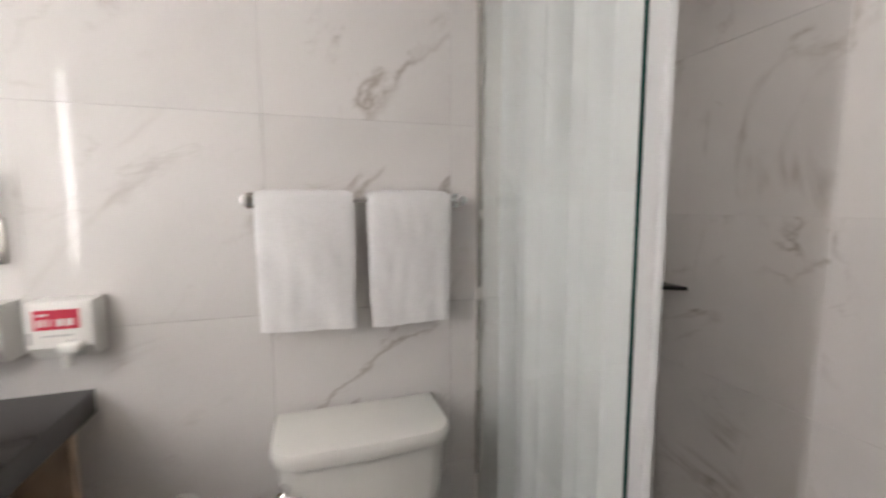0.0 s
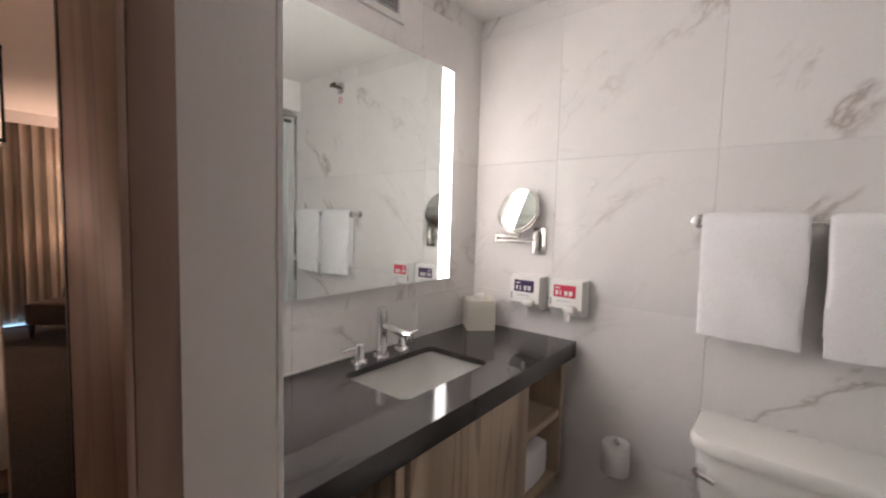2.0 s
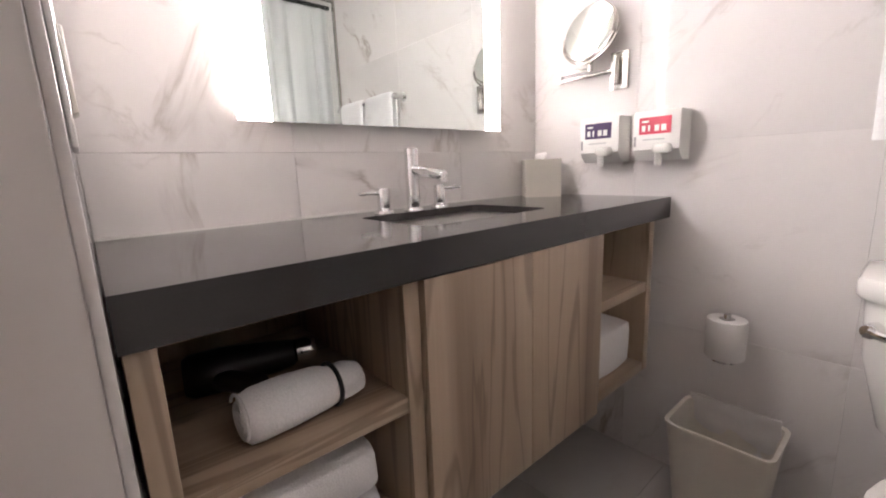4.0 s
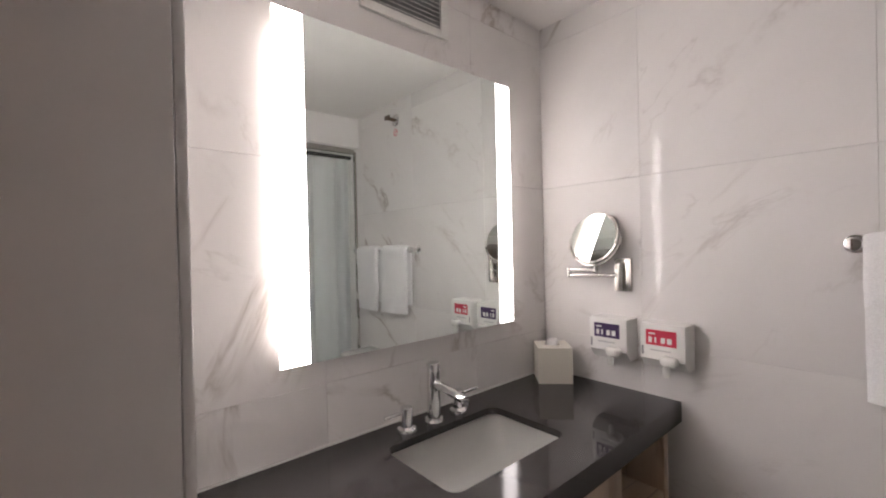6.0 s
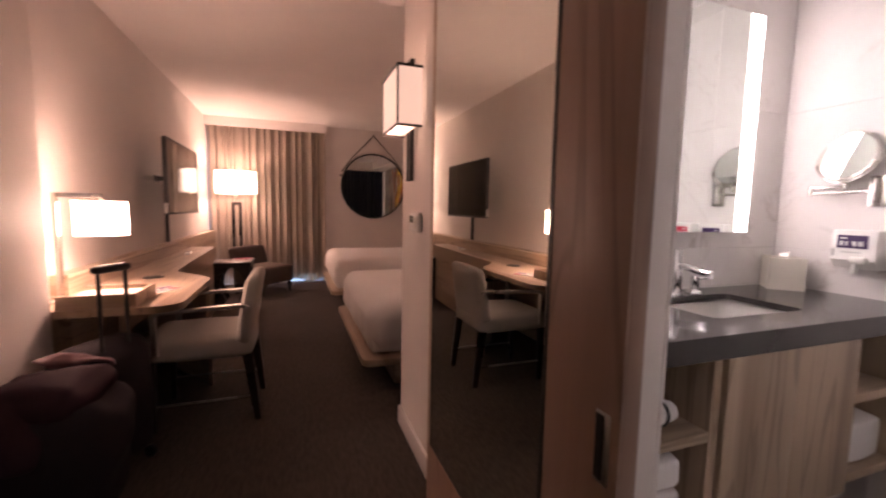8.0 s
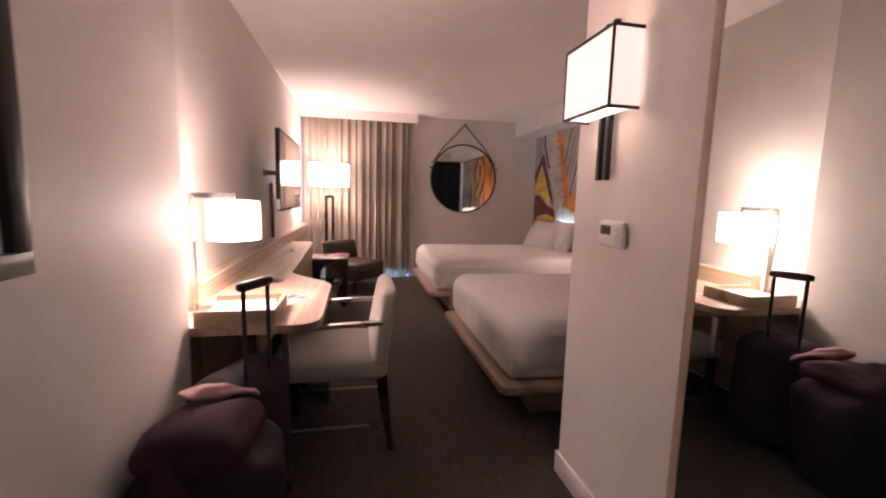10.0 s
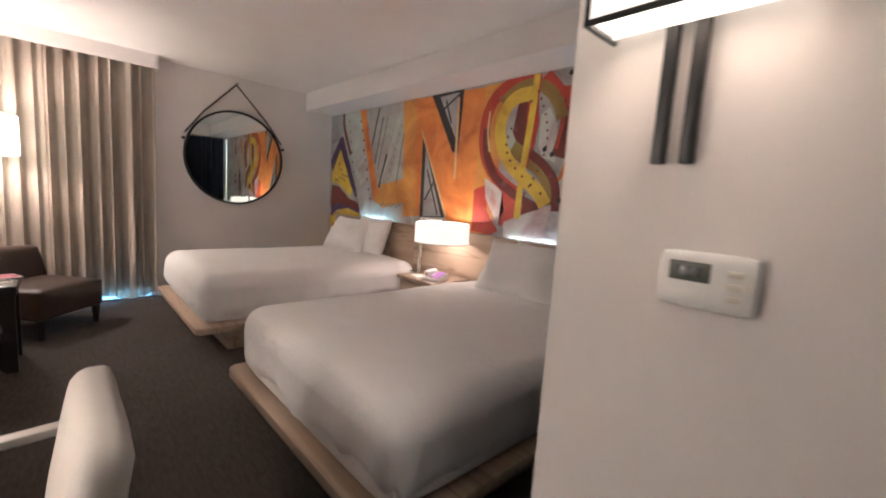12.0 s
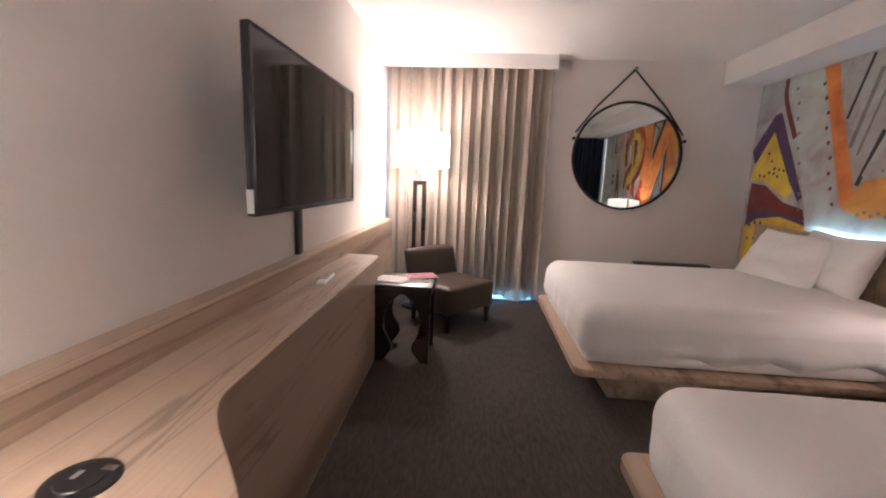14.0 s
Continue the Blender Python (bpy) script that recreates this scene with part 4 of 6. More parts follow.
def curtain_sheet(axis_len, lo, hi, folds, depth, seed, hem=0.0, taper=0.25, n_along=240, n_up=30, top_pinch=False):
    """A pleated cloth in its own frame: u along, v the depth of the folds, z up. Returns vertex rows."""
    rows = []
    for j in range(n_up + 1):
        s = j / n_up
        row = []
        for i in range(n_along + 1):
            u = i / n_along
            ph_ = 2 * math.pi * folds * (u + 0.020 * math.sin(2 * math.pi * u * 3 + seed) + 0.016 * math.sin(2 * math.pi * u * 7.3 + seed * 2) * (1 - 0.5 * s))
            d = depth * (1 - taper * s) * (0.78 + 0.34 * math.sin(2 * math.pi * u * 2.6 + seed * 3)) * (math.sin(ph_) + 0.28 * math.sin(2 * ph_ + 1.1 + seed))
            d += 0.45 * depth * noise.noise(Vector((u * folds * 0.8, s * 1.6, seed))) * (1 - 0.6 * s)
            z = lo + (hi - lo) * s
            if hem and j == 0:
                z += hem * (0.5 + 0.5 * math.sin(u * 11 + seed))
            row.append((u * axis_len + 0.25 * depth * math.cos(ph_ * 1.0), d, z))
        rows.append(row)
    return rows


def cloth(rows, put, thick=0.002):
    bm = bmesh.new()
    vs = [[bm.verts.new(put(p)) for p in row] for row in rows]
    for a, b in zip(vs, vs[1:]):
        for k in range(len(a) - 1):
            bm.faces.new((a[k], a[k + 1], b[k + 1], b[k]))
    bmesh.ops.solidify(bm, geom=bm.faces[:], thickness=thick)
    bmesh.ops.recalc_face_normals(bm, faces=bm.faces[:])
    return bm


sc = thing("shower_curtain", (XG + 0.08, 1.05, 0.1), "white fabric shower curtain gathered behind the glass", "shower curtain")
part("curtain", cloth(curtain_sheet(0.655, 0.10, 2.005, 5, 0.028, 1.7, n_along=150, n_up=16), lambda p: (XG + 0.075 + p[1], 0.705 + p[0], p[2])), CURTAIN_WHITE, sc, smooth=80)
part("curtain_rod", rod((XG + 0.075, YB + 0.004, 2.025), (XG + 0.075, YW, 2.025), 0.012), BLACK_METAL, sc)
sh = solid("soap_shelf", prism([(XS, YW - 0.11), (XS, YW), (XS - 0.11, YW), (XS - 0.07, YW - 0.07)], 1.055, 1.070, "z", 0.003), BLACK_METAL, "small black corner shelf on the shower wall", "shelf")
dl = thing("shower_downlight", (0.80, 0.72, ZB), "round white recessed shower light", "ceiling light")
part("trim_ring", lathe([(0.062, 0), (0.085, -0.004), (0.085, 0), (0.062, 0.0)], (0.80, 0.72, ZB - 0.001)), WHITE_PLASTIC, dl)
part("diffuser", lathe([(0, -0.001), (0.062, -0.001), (0.062, 0.0), (0, 0)], (0.80, 0.72, ZB - 0.001)), glow("downlight_glow", (0.975, 0.945, 0.86), 18.0), dl)

# ---- passage: sliding mirror door, sconce, thermostat, picture, bags ----
DX0, DX1, DY0, DY1, DZ1 = -1.381, -0.436, -0.121, -0.083, 2.234
door = thing("sliding_door", (-0.9, -0.09, 0.012), "sliding walnut door faced with a tall mirror, slid open", "door")
part("door_panel", join(box(DX0, DX1, DY0 + 0.006, DY1, 0.012, DZ1, 0.001)), DOOR_WOOD, door)
part("stile", box(-0.634, DX1, DY0, DY0 + 0.0055, 0.012, DZ1, 0.001), DOOR_WOOD, door)
part("bottom_rail", box(DX0, -0.646, DY0, DY0 + 0.0055, 0.012, 0.318, 0.001), DOOR_WOOD, door)
part("stile", box(DX0, DX0 + 0.028, DY0, DY0 + 0.0055, 0.3185, DZ1, 0.001), OAK_Z, door, "pale oak edge strip")
part("mirror_pane", box(DX0 + 0.029, -0.646, DY0 + 0.0005, DY0 + 0.0055, 0.320, DZ1 - 0.002), MIRROR, door, "tall mirror glass")
part("gasket", box(-0.6455, -0.6345, DY0 - 0.001, DY0 + 0.005, 0.012, DZ1), BLACK_METAL, door)
pull = part("flush_pull", box(-0.488, -0.456, DY0 - 0.002, DY0 + 0.003, 0.755, 0.875, 0.001), STEEL, door, "recessed steel pull")
# the hollow's shadow is put in as a thin black plate
part("recess_shadow", box(-0.486, -0.468, DY0 - 0.003, DY0, 0.760, 0.870), BLACK_METAL, pull)

sc2 = thing("wall_sconce", (-1.87, YP, 1.33), "black metal wall sconce with a glowing rectangular linen shade", "wall lamp")
part("back_plate", box(-1.92, -1.82, YP - 0.012, YP, 1.58, 1.78, 0.002), BLACK_METAL, sc2)
for x in (-1.915, -1.870):
    part("bar", box(x - 0.010, x + 0.010, YP - 0.034, YP - 0.013, 1.325, 1.880, 0.002), BLACK_METAL, sc2)
s0, s1, sy0, sy1, sz0, sz1 = -2.020, -1.722, -0.165, -0.056, 1.552, 1.800
# the fourth panel, unseen at the back, is added to block the bulb's light
for panel in (box(s0, s1, sy0, sy0 + 0.004, sz0, sz1), box(s0, s0 + 0.004, sy0 + 0.0045, sy1, sz0, sz1), box(s1 - 0.004, s1, sy0 + 0.0045, sy1, sz0, sz1), box(s0 + 0.0045, s1 - 0.0045, -0.0770, -0.0735, sz0, sz1)):
    part("shade_panel", panel, SCONCE_SHADE, sc2, "glowing cream linen shade")
part("shade_frame", join(*[box(s0 - 0.004, s1 + 0.004, sy0 - 0.004, sy0 + 0.001, z - 0.005, z + 0.005) for z in (sz0, sz1)],
                         *[box(x - 0.004, x + 0.004, sy0 + 0.0012, sy1, z - 0.005, z + 0.005) for z in (sz0, sz1) for x in (s0, s1)],
                         *[box(x - 0.004, x + 0.004, sy0 - 0.003, sy0 + 0.004, sz0 + 0.0055, sz1 - 0.0055) for x in (s0, s1)]), BLACK_METAL, sc2)
part("socket_arm", join(rod((-1.875, -0.078, 1.66), (-1.875, -0.105, 1.66), 0.006), rod((-1.875, -0.105, 1.64), (-1.875, -0.105, 1.68), 0.014)), BLACK_METAL, sc2)

th = thing("thermostat", (-1.818, YP, 1.083), "white wall thermostat with a small grey display", "thermostat")
part("case", soft(-1.890, -1.746, YP - 0.027, YP, 1.084, 1.180, 0.012, 6), WHITE_PLASTIC, th)
part("display", box(-1.872, -1.810, YP - 0.0285, YP - 0.026, 1.130, 1.163, 0.001), plain("lcd", (0.12, 0.13, 0.11), 0.2), th)
for k in range(3):
    part("digit_bar", box(-1.862 + k * 0.016, -1.853 + k * 0.016, YP - 0.0292, YP - 0.0284, 1.138, 1.156), BLACK_PLASTIC, th)
for k in range(3):
    part("button", box(-1.785, -1.765, YP - 0.0295, YP - 0.026, 1.106 + k * 0.02, 1.116 + k * 0.02, 0.002), IVORY_PLASTIC, th)

pf = thing("picture", (-0.95, YQ, 1.075), "black framed print with a yellow mark on white", "picture")
px0, px1, pz0, pz1 = -1.415, -0.52, 1.080, 1.90
part("picture_frame", join(box(px0, px1, YQ, YQ + 0.03, pz0, pz0 + 0.045, 0.003), box(px0, px1, YQ, YQ + 0.03, pz1 - 0.045, pz1, 0.003), box(px0, px0 + 0.045, YQ, YQ + 0.0298, pz0 + 0.045, pz1 - 0.045, 0.003), box(px1 - 0.045, px1, YQ, YQ + 0.0298, pz0 + 0.045, pz1 - 0.045, 0.003)), BLACK_METAL, pf)
pr = part("print", box(px0 + 0.044, px1 - 0.044, YQ + 0.004, YQ + 0.010, pz0 + 0.044, pz1 - 0.044), PAPER, pf, "white print with a yellow mark")
for k, (x, z, ang) in enumerate(((-1.16, 1.59, 20), (-1.10, 1.65, -35), (-1.04, 1.59, 10), (-1.08, 1.53, 60), (-1.22, 1.65, -10), (-0.99, 1.66, 40))):
    part("yellow_stroke", moved(soft(-0.075, 0.075, -0.001, 0.001, -0.024, 0.024, 0.001, 4, 0, 0.008, 12, k), Matrix.Translation((x, YQ + 0.012, z)) @ pose(0, 0, 0, 0, ang, 0)), flat("print_yellow", (0.70, 0.42, 0.03)), pr)


def suitcase():
    s = thing("suitcase", (-2.03, -1.34, 0), "black upright wheeled suitcase with its handle raised", "suitcase")
    m = Matrix.Translation((-2.045, -1.307, 0)) @ pose(0, 0, 0, 0, 0, -27)
    part("body", moved(soft(-0.19, 0.19, -0.18, 0.035, 0.05, 0.60, 0.085, 14, 0.012, 0.006, 6), m), NYLON, s, smooth=60)
    part("front_pocket", moved(soft(-0.15, 0.15, -0.205, -0.16, 0.10, 0.44, 0.02, 10, 0.01, 0.006, 9), m), NYLON, s, smooth=60)
    for u in (-0.062, 0.062):
        part("handle_post", moved(rod((u, 0.0, 0.55), (u, 0.0, 0.915), 0.008), m), BLACK_PLASTIC, s)
    part("grip", moved(soft(-0.085, 0.085, -0.018, 0.018, 0.905, 0.940, 0.015, 6), m), BLACK_PLASTIC, s, smooth=60)
    part("zip", moved(tube([(-0.185, -0.05, 0.08), (-0.185, -0.05, 0.52), (-0.15, -0.05, 0.572), (0.15, -0.05, 0.572), (0.185, -0.05, 0.52), (0.185, -0.05, 0.08)], 0.005, 6), m), GREY_PLASTIC, s)
    part("badge", moved(box(0.188, 0.194, -0.12, -0.06, 0.36, 0.385, 0.001), m), STEEL, s)
    for u in (-0.15, 0.15):
        part("wheel", moved(rod((u - 0.012, 0.0, 0.028), (u + 0.012, 0.0, 0.028), 0.028, bev=0.004), m), BLACK_PLASTIC, s)
        part("foot", moved(rod((u, -0.14, 0.0), (u, -0.14, 0.06), 0.014), m), BLACK_PLASTIC, s)


suitcase()
tote = thing("tote_bag", (-1.72, -1.45, 0), "dark soft tote bag leaning against the suitcase", "bag")
bag = soft(-1.93, -1.58, -1.55, -1.20, 0.0, 0.50, 0.09, 16, 0.015, 0.030, 6, 2.0)
for v in bag.verts:
    slump = 0.72 + 0.28 * min(1.0, max(0.0, v.co.z) / 0.34)
    v.co.x = -1.80 + (v.co.x + 1.80) * slump
    v.co.y = -1.42 + (v.co.y + 1.42) * slump
    v.co.z = max(0.0, v.co.z)
part("bag_body", bag, NYLON, tote, smooth=70)
part("handle", tube([(-1.66, -1.50, 0.46), (-1.66, -1.48, 0.50), (-1.66, -1.41, 0.525), (-1.66, -1.34, 0.50), (-1.66, -1.32, 0.46)], 0.010, 8), NYLON, tote, smooth=70)
coat = thing("jacket", (-1.85, -1.43, 0.42), "dark plum jacket heaped on the tote beside the suitcase", "jacket")
part("cloth_body", soft(-1.95, -1.62, -1.55, -1.27, 0.45, 0.56, 0.05, 16, 0.02, 0.025, 6, 7.0), PURPLE, coat, smooth=80)
part("sleeve", moved(soft(-0.16, 0.16, -0.06, 0.06, -0.05, 0.05, 0.04, 10, 0.01, 0.03, 8, 3.0), Matrix.Translation((-1.66, -1.44, 0.46)) @ pose(0, 0, 0, 0, 48, 20)), PURPLE, coat, smooth=80)
lining = thing("scarf", (-1.96, -1.42, 0.56), "crumpled pink cloth lying on the dark luggage", "scarf")
part("cloth_body", moved(soft(-0.11, 0.11, -0.045, 0.045, -0.02, 0.02, 0.02, 12, 0.01, 0.02, 14, 4.0), Matrix.Translation((-1.945, -1.40, 0.565)) @ pose(0, 0, 0, 12, -18, -50)), PINK_LINING, lining, smooth=80)

# ---- desk along the television wall ----
DZ, DT = 0.718, 0.035
outline = [(-2.195, YT + 0.002), (-2.195, -1.20)] + arc(-2.30, -1.205, 0.105, 0, 90, 8)[1:] + [(-2.90, -1.100)]
outline += [(-2.95 - 0.48 * s, -1.100 - 0.285 * (3 * s * s - 2 * s**3)) for s in [k / 16 for k in range(17)]]
outline += [(-5.20, -1.432), (-5.26, -1.450), (-5.285, -1.49), (-5.285, YT + 0.002)]
desk = thing("wall_desk", (-3.5, -1.5, 0), "long light oak wall desk with an S-curved front edge", "desk")
part("desktop", prism(outline, DZ - DT, DZ, "z", 0.0015, 1), OAK_X, desk, smooth=30)
curve_in = [(-2.95 - 0.48 * s, -1.106 - 0.285 * (3 * s * s - 2 * s**3)) for s in [k / 16 for k in range(17)]]
face = curve_in + [(-5.22, -1.440)]
back = [(x, y - 0.018) for x, y in reversed(face)]
part("front_panel", prism(face + back, 0.0, DZ - DT - 0.001, "z"), OAK_X, desk, smooth=30)
part("back_board", box(-6.80, -2.56, YT + 0.001, -1.668, 0.05, 0.825, 0.0015, 1), OAK_X, desk)
part("edge_band", box(-6.80, -2.56, -1.6678, -1.6655, 0.8125, 0.8256), EDGE_BAND, desk, "pale edge band")
part("edge_apron", box(-2.90, -2.215, -1.35, -1.33, DZ - DT - 0.09, DZ - DT - 0.001, 0.001), OAK_X, desk)

pk = thing("power_puck", (-3.095, -1.45, DZ), "round black desk power outlet with a steel edge", "power outlet")
part("ring", lathe([(0.0, 0.006), (0.050, 0.006), (0.058, 0.004), (0.060, 0.0), (0, 0)], (-3.09, -1.445, DZ)), BLACK_PLASTIC, pk)
part("socket_face", lathe([(0.0, 0.0085), (0.036, 0.0085), (0.038, 0.006), (0, 0.006)], (-3.09, -1.445, DZ)), BLACK_PLASTIC, pk)
part("socket", box(-3.105, -3.085, -1.462, -1.452, DZ + 0.0085, DZ + 0.0095), GREY_PLASTIC, pk)
part("highlight_button", box(-3.125, -3.112, -1.43, -1.405, DZ + 0.0085, DZ + 0.0095, 0.0004), STEEL, pk)

rc = thing("remote_control", (-4.52, -1.54, DZ), "pale slim remote control lying on the shelf", "remote control")
part("case", moved(soft(-0.105, 0.105, -0.024, 0.024, 0, 0.018, 0.008, 6), Matrix.Translation((-4.53, -1.545, DZ)) @ pose(0, 0, 0, 0, 0, 6)), WHITE_PLASTIC, rc)
for i in range(4):
    for j in range(3):
        part("key", moved(box(-0.08 + i * 0.035, -0.066 + i * 0.035, -0.017 + j * 0.012, -0.009 + j * 0.012, 0.018, 0.020), Matrix.Translation((-4.53, -1.545, DZ)) @ pose(0, 0, 0, 0, 0, 6)), GREY_PLASTIC, rc)

tr = thing("desk_tray", (-2.36, -1.48, DZ), "low oak tray holding folded cards beside the lamp", "tray")
part("tray_box", join(box(-2.50, -2.205, -1.575, -1.275, DZ, DZ + 0.012), box(-2.222, -2.205, -1.575, -1.275, DZ + 0.012, DZ + 0.062, 0.001), box(-2.50, -2.483, -1.575, -1.275, DZ + 0.012, DZ + 0.062, 0.001), box(-2.4825, -2.2225, -1.292, -1.275, DZ + 0.012, DZ + 0.062, 0.001)), OAK_Y, tr)
part("folded_card", moved(box(-0.10, 0.10, -0.12, 0.12, 0, 0.03, 0.002), Matrix.Translation((-2.36, -1.43, DZ + 0.013)) @ pose(0, 0, 0, 0, 0, 4)), PAPER, tr, "white folded cards")
lf = thing("leaflet", (-2.62, -1.27, DZ), "printed colour leaflet lying on the desk", "leaflet")
lm4 = Matrix.Translation((-2.62, -1.285, DZ)) @ pose(0, 0, 0, 0, 0, -38)
part("sheet", moved(box(-0.092, 0.092, -0.065, 0.065, 0, 0.003), lm4), PAPER, lf)
for u, v, w, h, c in ((-0.084, -0.057, 0.076, 0.05, (0.10, 0.08, 0.16)), (0.0, -0.057, 0.084, 0.035, (0.12, 0.18, 0.26)), (-0.084, 0.0, 0.058, 0.056, (0.42, 0.12, 0.12)), (-0.018, 0.0, 0.10, 0.012, (0.06, 0.06, 0.07)), (-0.018, 0.024, 0.10, 0.03, (0.26, 0.26, 0.30))):
    part("print_block", moved(box(u, u + w, v, v + h, 0.003, 0.0036), lm4), flat("leaflet_ink", c), lf)


def angled_lamp(name, bx, by, z, shade_c, shade_r, shade_z0, shade_z1, top, label, cloth_mat):
    """A lamp with an upright bar, a short arm and a drum shade hung from it."""
    l = thing(name, (bx, by, z), label, "lamp")
    part("foot", box(bx - 0.07, bx + 0.07, by - 0.055, by + 0.055, z, z + 0.012, 0.002), NICKEL, l)
    part("upright", box(bx - 0.016, bx + 0.016, by - 0.010, by + 0.010, z + 0.012, top, 0.002), NICKEL, l)
    ex, ey = shade_c
    part("arm", prism([(bx, by - 0.009), (ex, ey - 0.009), (ex, ey + 0.009), (bx, by + 0.009)], top - 0.022, top, "z"), NICKEL, l)
    part("stem", rod((ex, ey, top - 0.02), (ex, ey, (shade_z0 + shade_z1) / 2 + 0.04), 0.007), NICKEL, l)
    part("bulb_holder", rod((ex, ey, (shade_z0 + shade_z1) / 2 + 0.035), (ex, ey, (shade_z0 + shade_z1) / 2 + 0.075), 0.016), NICKEL, l)
    part("shade", lathe([(shade_r, shade_z0), (shade_r, shade_z1), (shade_r - 0.003, shade_z1), (shade_r - 0.003, shade_z0), (shade_r, shade_z0)], (ex, ey, 0), 48), cloth_mat, l, "glowing white drum shade", 60)
    for zz in (shade_z0, shade_z1):
        part("shade_ring", lathe([(shade_r + 0.001, zz - 0.003), (shade_r + 0.001, zz + 0.003), (shade_r - 0.004, zz + 0.003), (shade_r - 0.004, zz - 0.003), (shade_r + 0.001, zz - 0.003)], (ex, ey, 0), 48), NICKEL, l)
    return l


angled_lamp("desk_lamp", -2.43, -1.645, DZ, (-2.52, -1.50), 0.110, 1.030, 1.205, 1.240, "brushed metal desk lamp with a glowing white drum shade", SHADE)

# television on its bracket
tv = thing("television", (-4.36, YT, 1.1), "slim black television on a wall bracket, switched off", "television")
part("panel_back", box(-4.945, -3.838, -1.558, -1.545, 1.108, 1.730, 0.006), BLACK_PLASTIC, tv)
part("bezel", join(box(-4.945, -3.838, -1.545, -1.524, 1.108, 1.126, 0.002), box(-4.945, -3.838, -1.545, -1.524, 1.718, 1.730, 0.002), box(-4.945, -4.933, -1.545, -1.5243, 1.126, 1.718, 0.002), box(-3.850, -3.838, -1.545, -1.5243, 1.126, 1.718, 0.002)), BLACK_PLASTIC, tv)
part("screen", box(-4.933, -3.850, -1.544, -1.528, 1.126, 1.718), SCREEN, tv, "dark glossy screen")
part("bracket", join(box(-4.46, -4.34, YT, YT + 0.012, 1.39, 1.45), box(-4.42, -4.38, YT + 0.012, -1.559, 1.40, 1.44)), BLACK_METAL, tv)
part("sensor", box(-3.838, -3.8345, -1.555, -1.530, 1.12, 1.20, 0.001), WHITE_PLASTIC, tv)
solid("cable_channel", box(-4.68, -4.62, YT, YT + 0.022, 0.826, 1.34, 0.003), BLACK_PLASTIC, "black cable channel running from the television to the desk ledge", "cable channel")

# ---- desk chair ----
ch = thing("desk_chair", (-2.6, -1.02, 0), "upholstered grey desk chair with dark legs and metal arms", "chair")
CX0, CX1, CYB, CYF = -2.86, -2.37, -0.79, -1.34
part("seat", soft(CX0 + 0.01, CX1 - 0.01, CYF, CYB - 0.02, 0.37, 0.49, 0.035, 12, 0.012, 0.003, 8), UPHOLSTERY, ch, smooth=60)
bk = soft(CX0, CX1, -0.04, 0.04, 0.0, 0.365, 0.03, 14, 0.008, 0.003, 8)
for v in bk.verts:
    v.co.y += 0.055 * max(0.0, v.co.z / 0.365) ** 1.4
    v.co.x += -(v.co.x + 2.615) * 0.10 * (v.co.z / 0.365)
part("backrest", moved(bk, Matrix.Translation((0, CYB - 0.06, 0.44))), UPHOLSTERY, ch, smooth=60)
for x in (CX0 + 0.04, CX1 - 0.04):
    part("leg", moved(loft([(rounded(-0.014, 0.014, -0.016, 0.016, 0.003, 2), 0.0), (rounded(-0.022, 0.022, -0.026, 0.026, 0.003, 2), 0.38)]), Matrix(((1, 0, 0, x), (0, 1, -0.12, CYB), (0, 0, 1, 0), (0, 0, 0, 1)))), DARK_WOOD, ch)
    part("leg", moved(loft([(rounded(-0.014, 0.014, -0.014, 0.014, 0.003, 2), 0.0), (rounded(-0.02, 0.02, -0.02, 0.02, 0.003, 2), 0.38)]), Matrix.Translation((x, CYF + 0.05, 0))), DARK_WOOD, ch)
    ax = x + (0.035 if x > -2.6 else -0.035)
    part("arm", join(prism([(CYB - 0.02, 0.655), (CYB - 0.06, 0.668), (CYF + 0.10, 0.652), (CYF + 0.06, 0.63), (CYF + 0.075, 0.42), (CYF + 0.098, 0.42), (CYF + 0.09, 0.62), (CYF + 0.11, 0.634), (CYB - 0.06, 0.648), (CYB - 0.02, 0.637)], ax - 0.017, ax + 0.017, "x", 0.002, 1)), STEEL, ch, "flat metal arm")
    part("stretcher", rod((x, CYB - 0.015, 0.135), (x, CYF + 0.05, 0.135), 0.006, n=10), STEEL, ch)

# ---- window corner: drapes, floor lamp, armchair, side table ----
vb = setting("trim_valance", join(box(-6.705, -6.69, YT, -0.085, 2.318, ZC), box(XF, -6.705, -0.10, -0.085, 2.318, ZC)), PAINT_WHITE, "white boxed pelmet over the drapes")
dr = thing("drapes", (-6.78, -0.92, 0.03), "floor-length beige drapes hanging in pinch pleats", "curtain")
part("panel", cloth(curtain_sheet(0.78, 0.012, 2.43, 8, 0.032, 0.6, hem=0.03, n_along=200, n_up=22), lambda p: (-6.785 + p[1], -1.705 + p[0], p[2])), DRAPE, dr, smooth=80)
part("panel", cloth(curtain_sheet(0.80, 0.012, 2.43, 7, 0.036, 2.9, hem=0.055, n_along=200, n_up=22), lambda p: (-6.785 + p[1], -0.925 + p[0], p[2])), DRAPE, dr, smooth=80)

# unseen panel added to stop the window lamp showing through the drapes
part("unseen_light_block", box(-6.862, -6.857, WY0 + 0.02, WY1 + 0.06, 0.10, 2.43), DRAPE, dr)

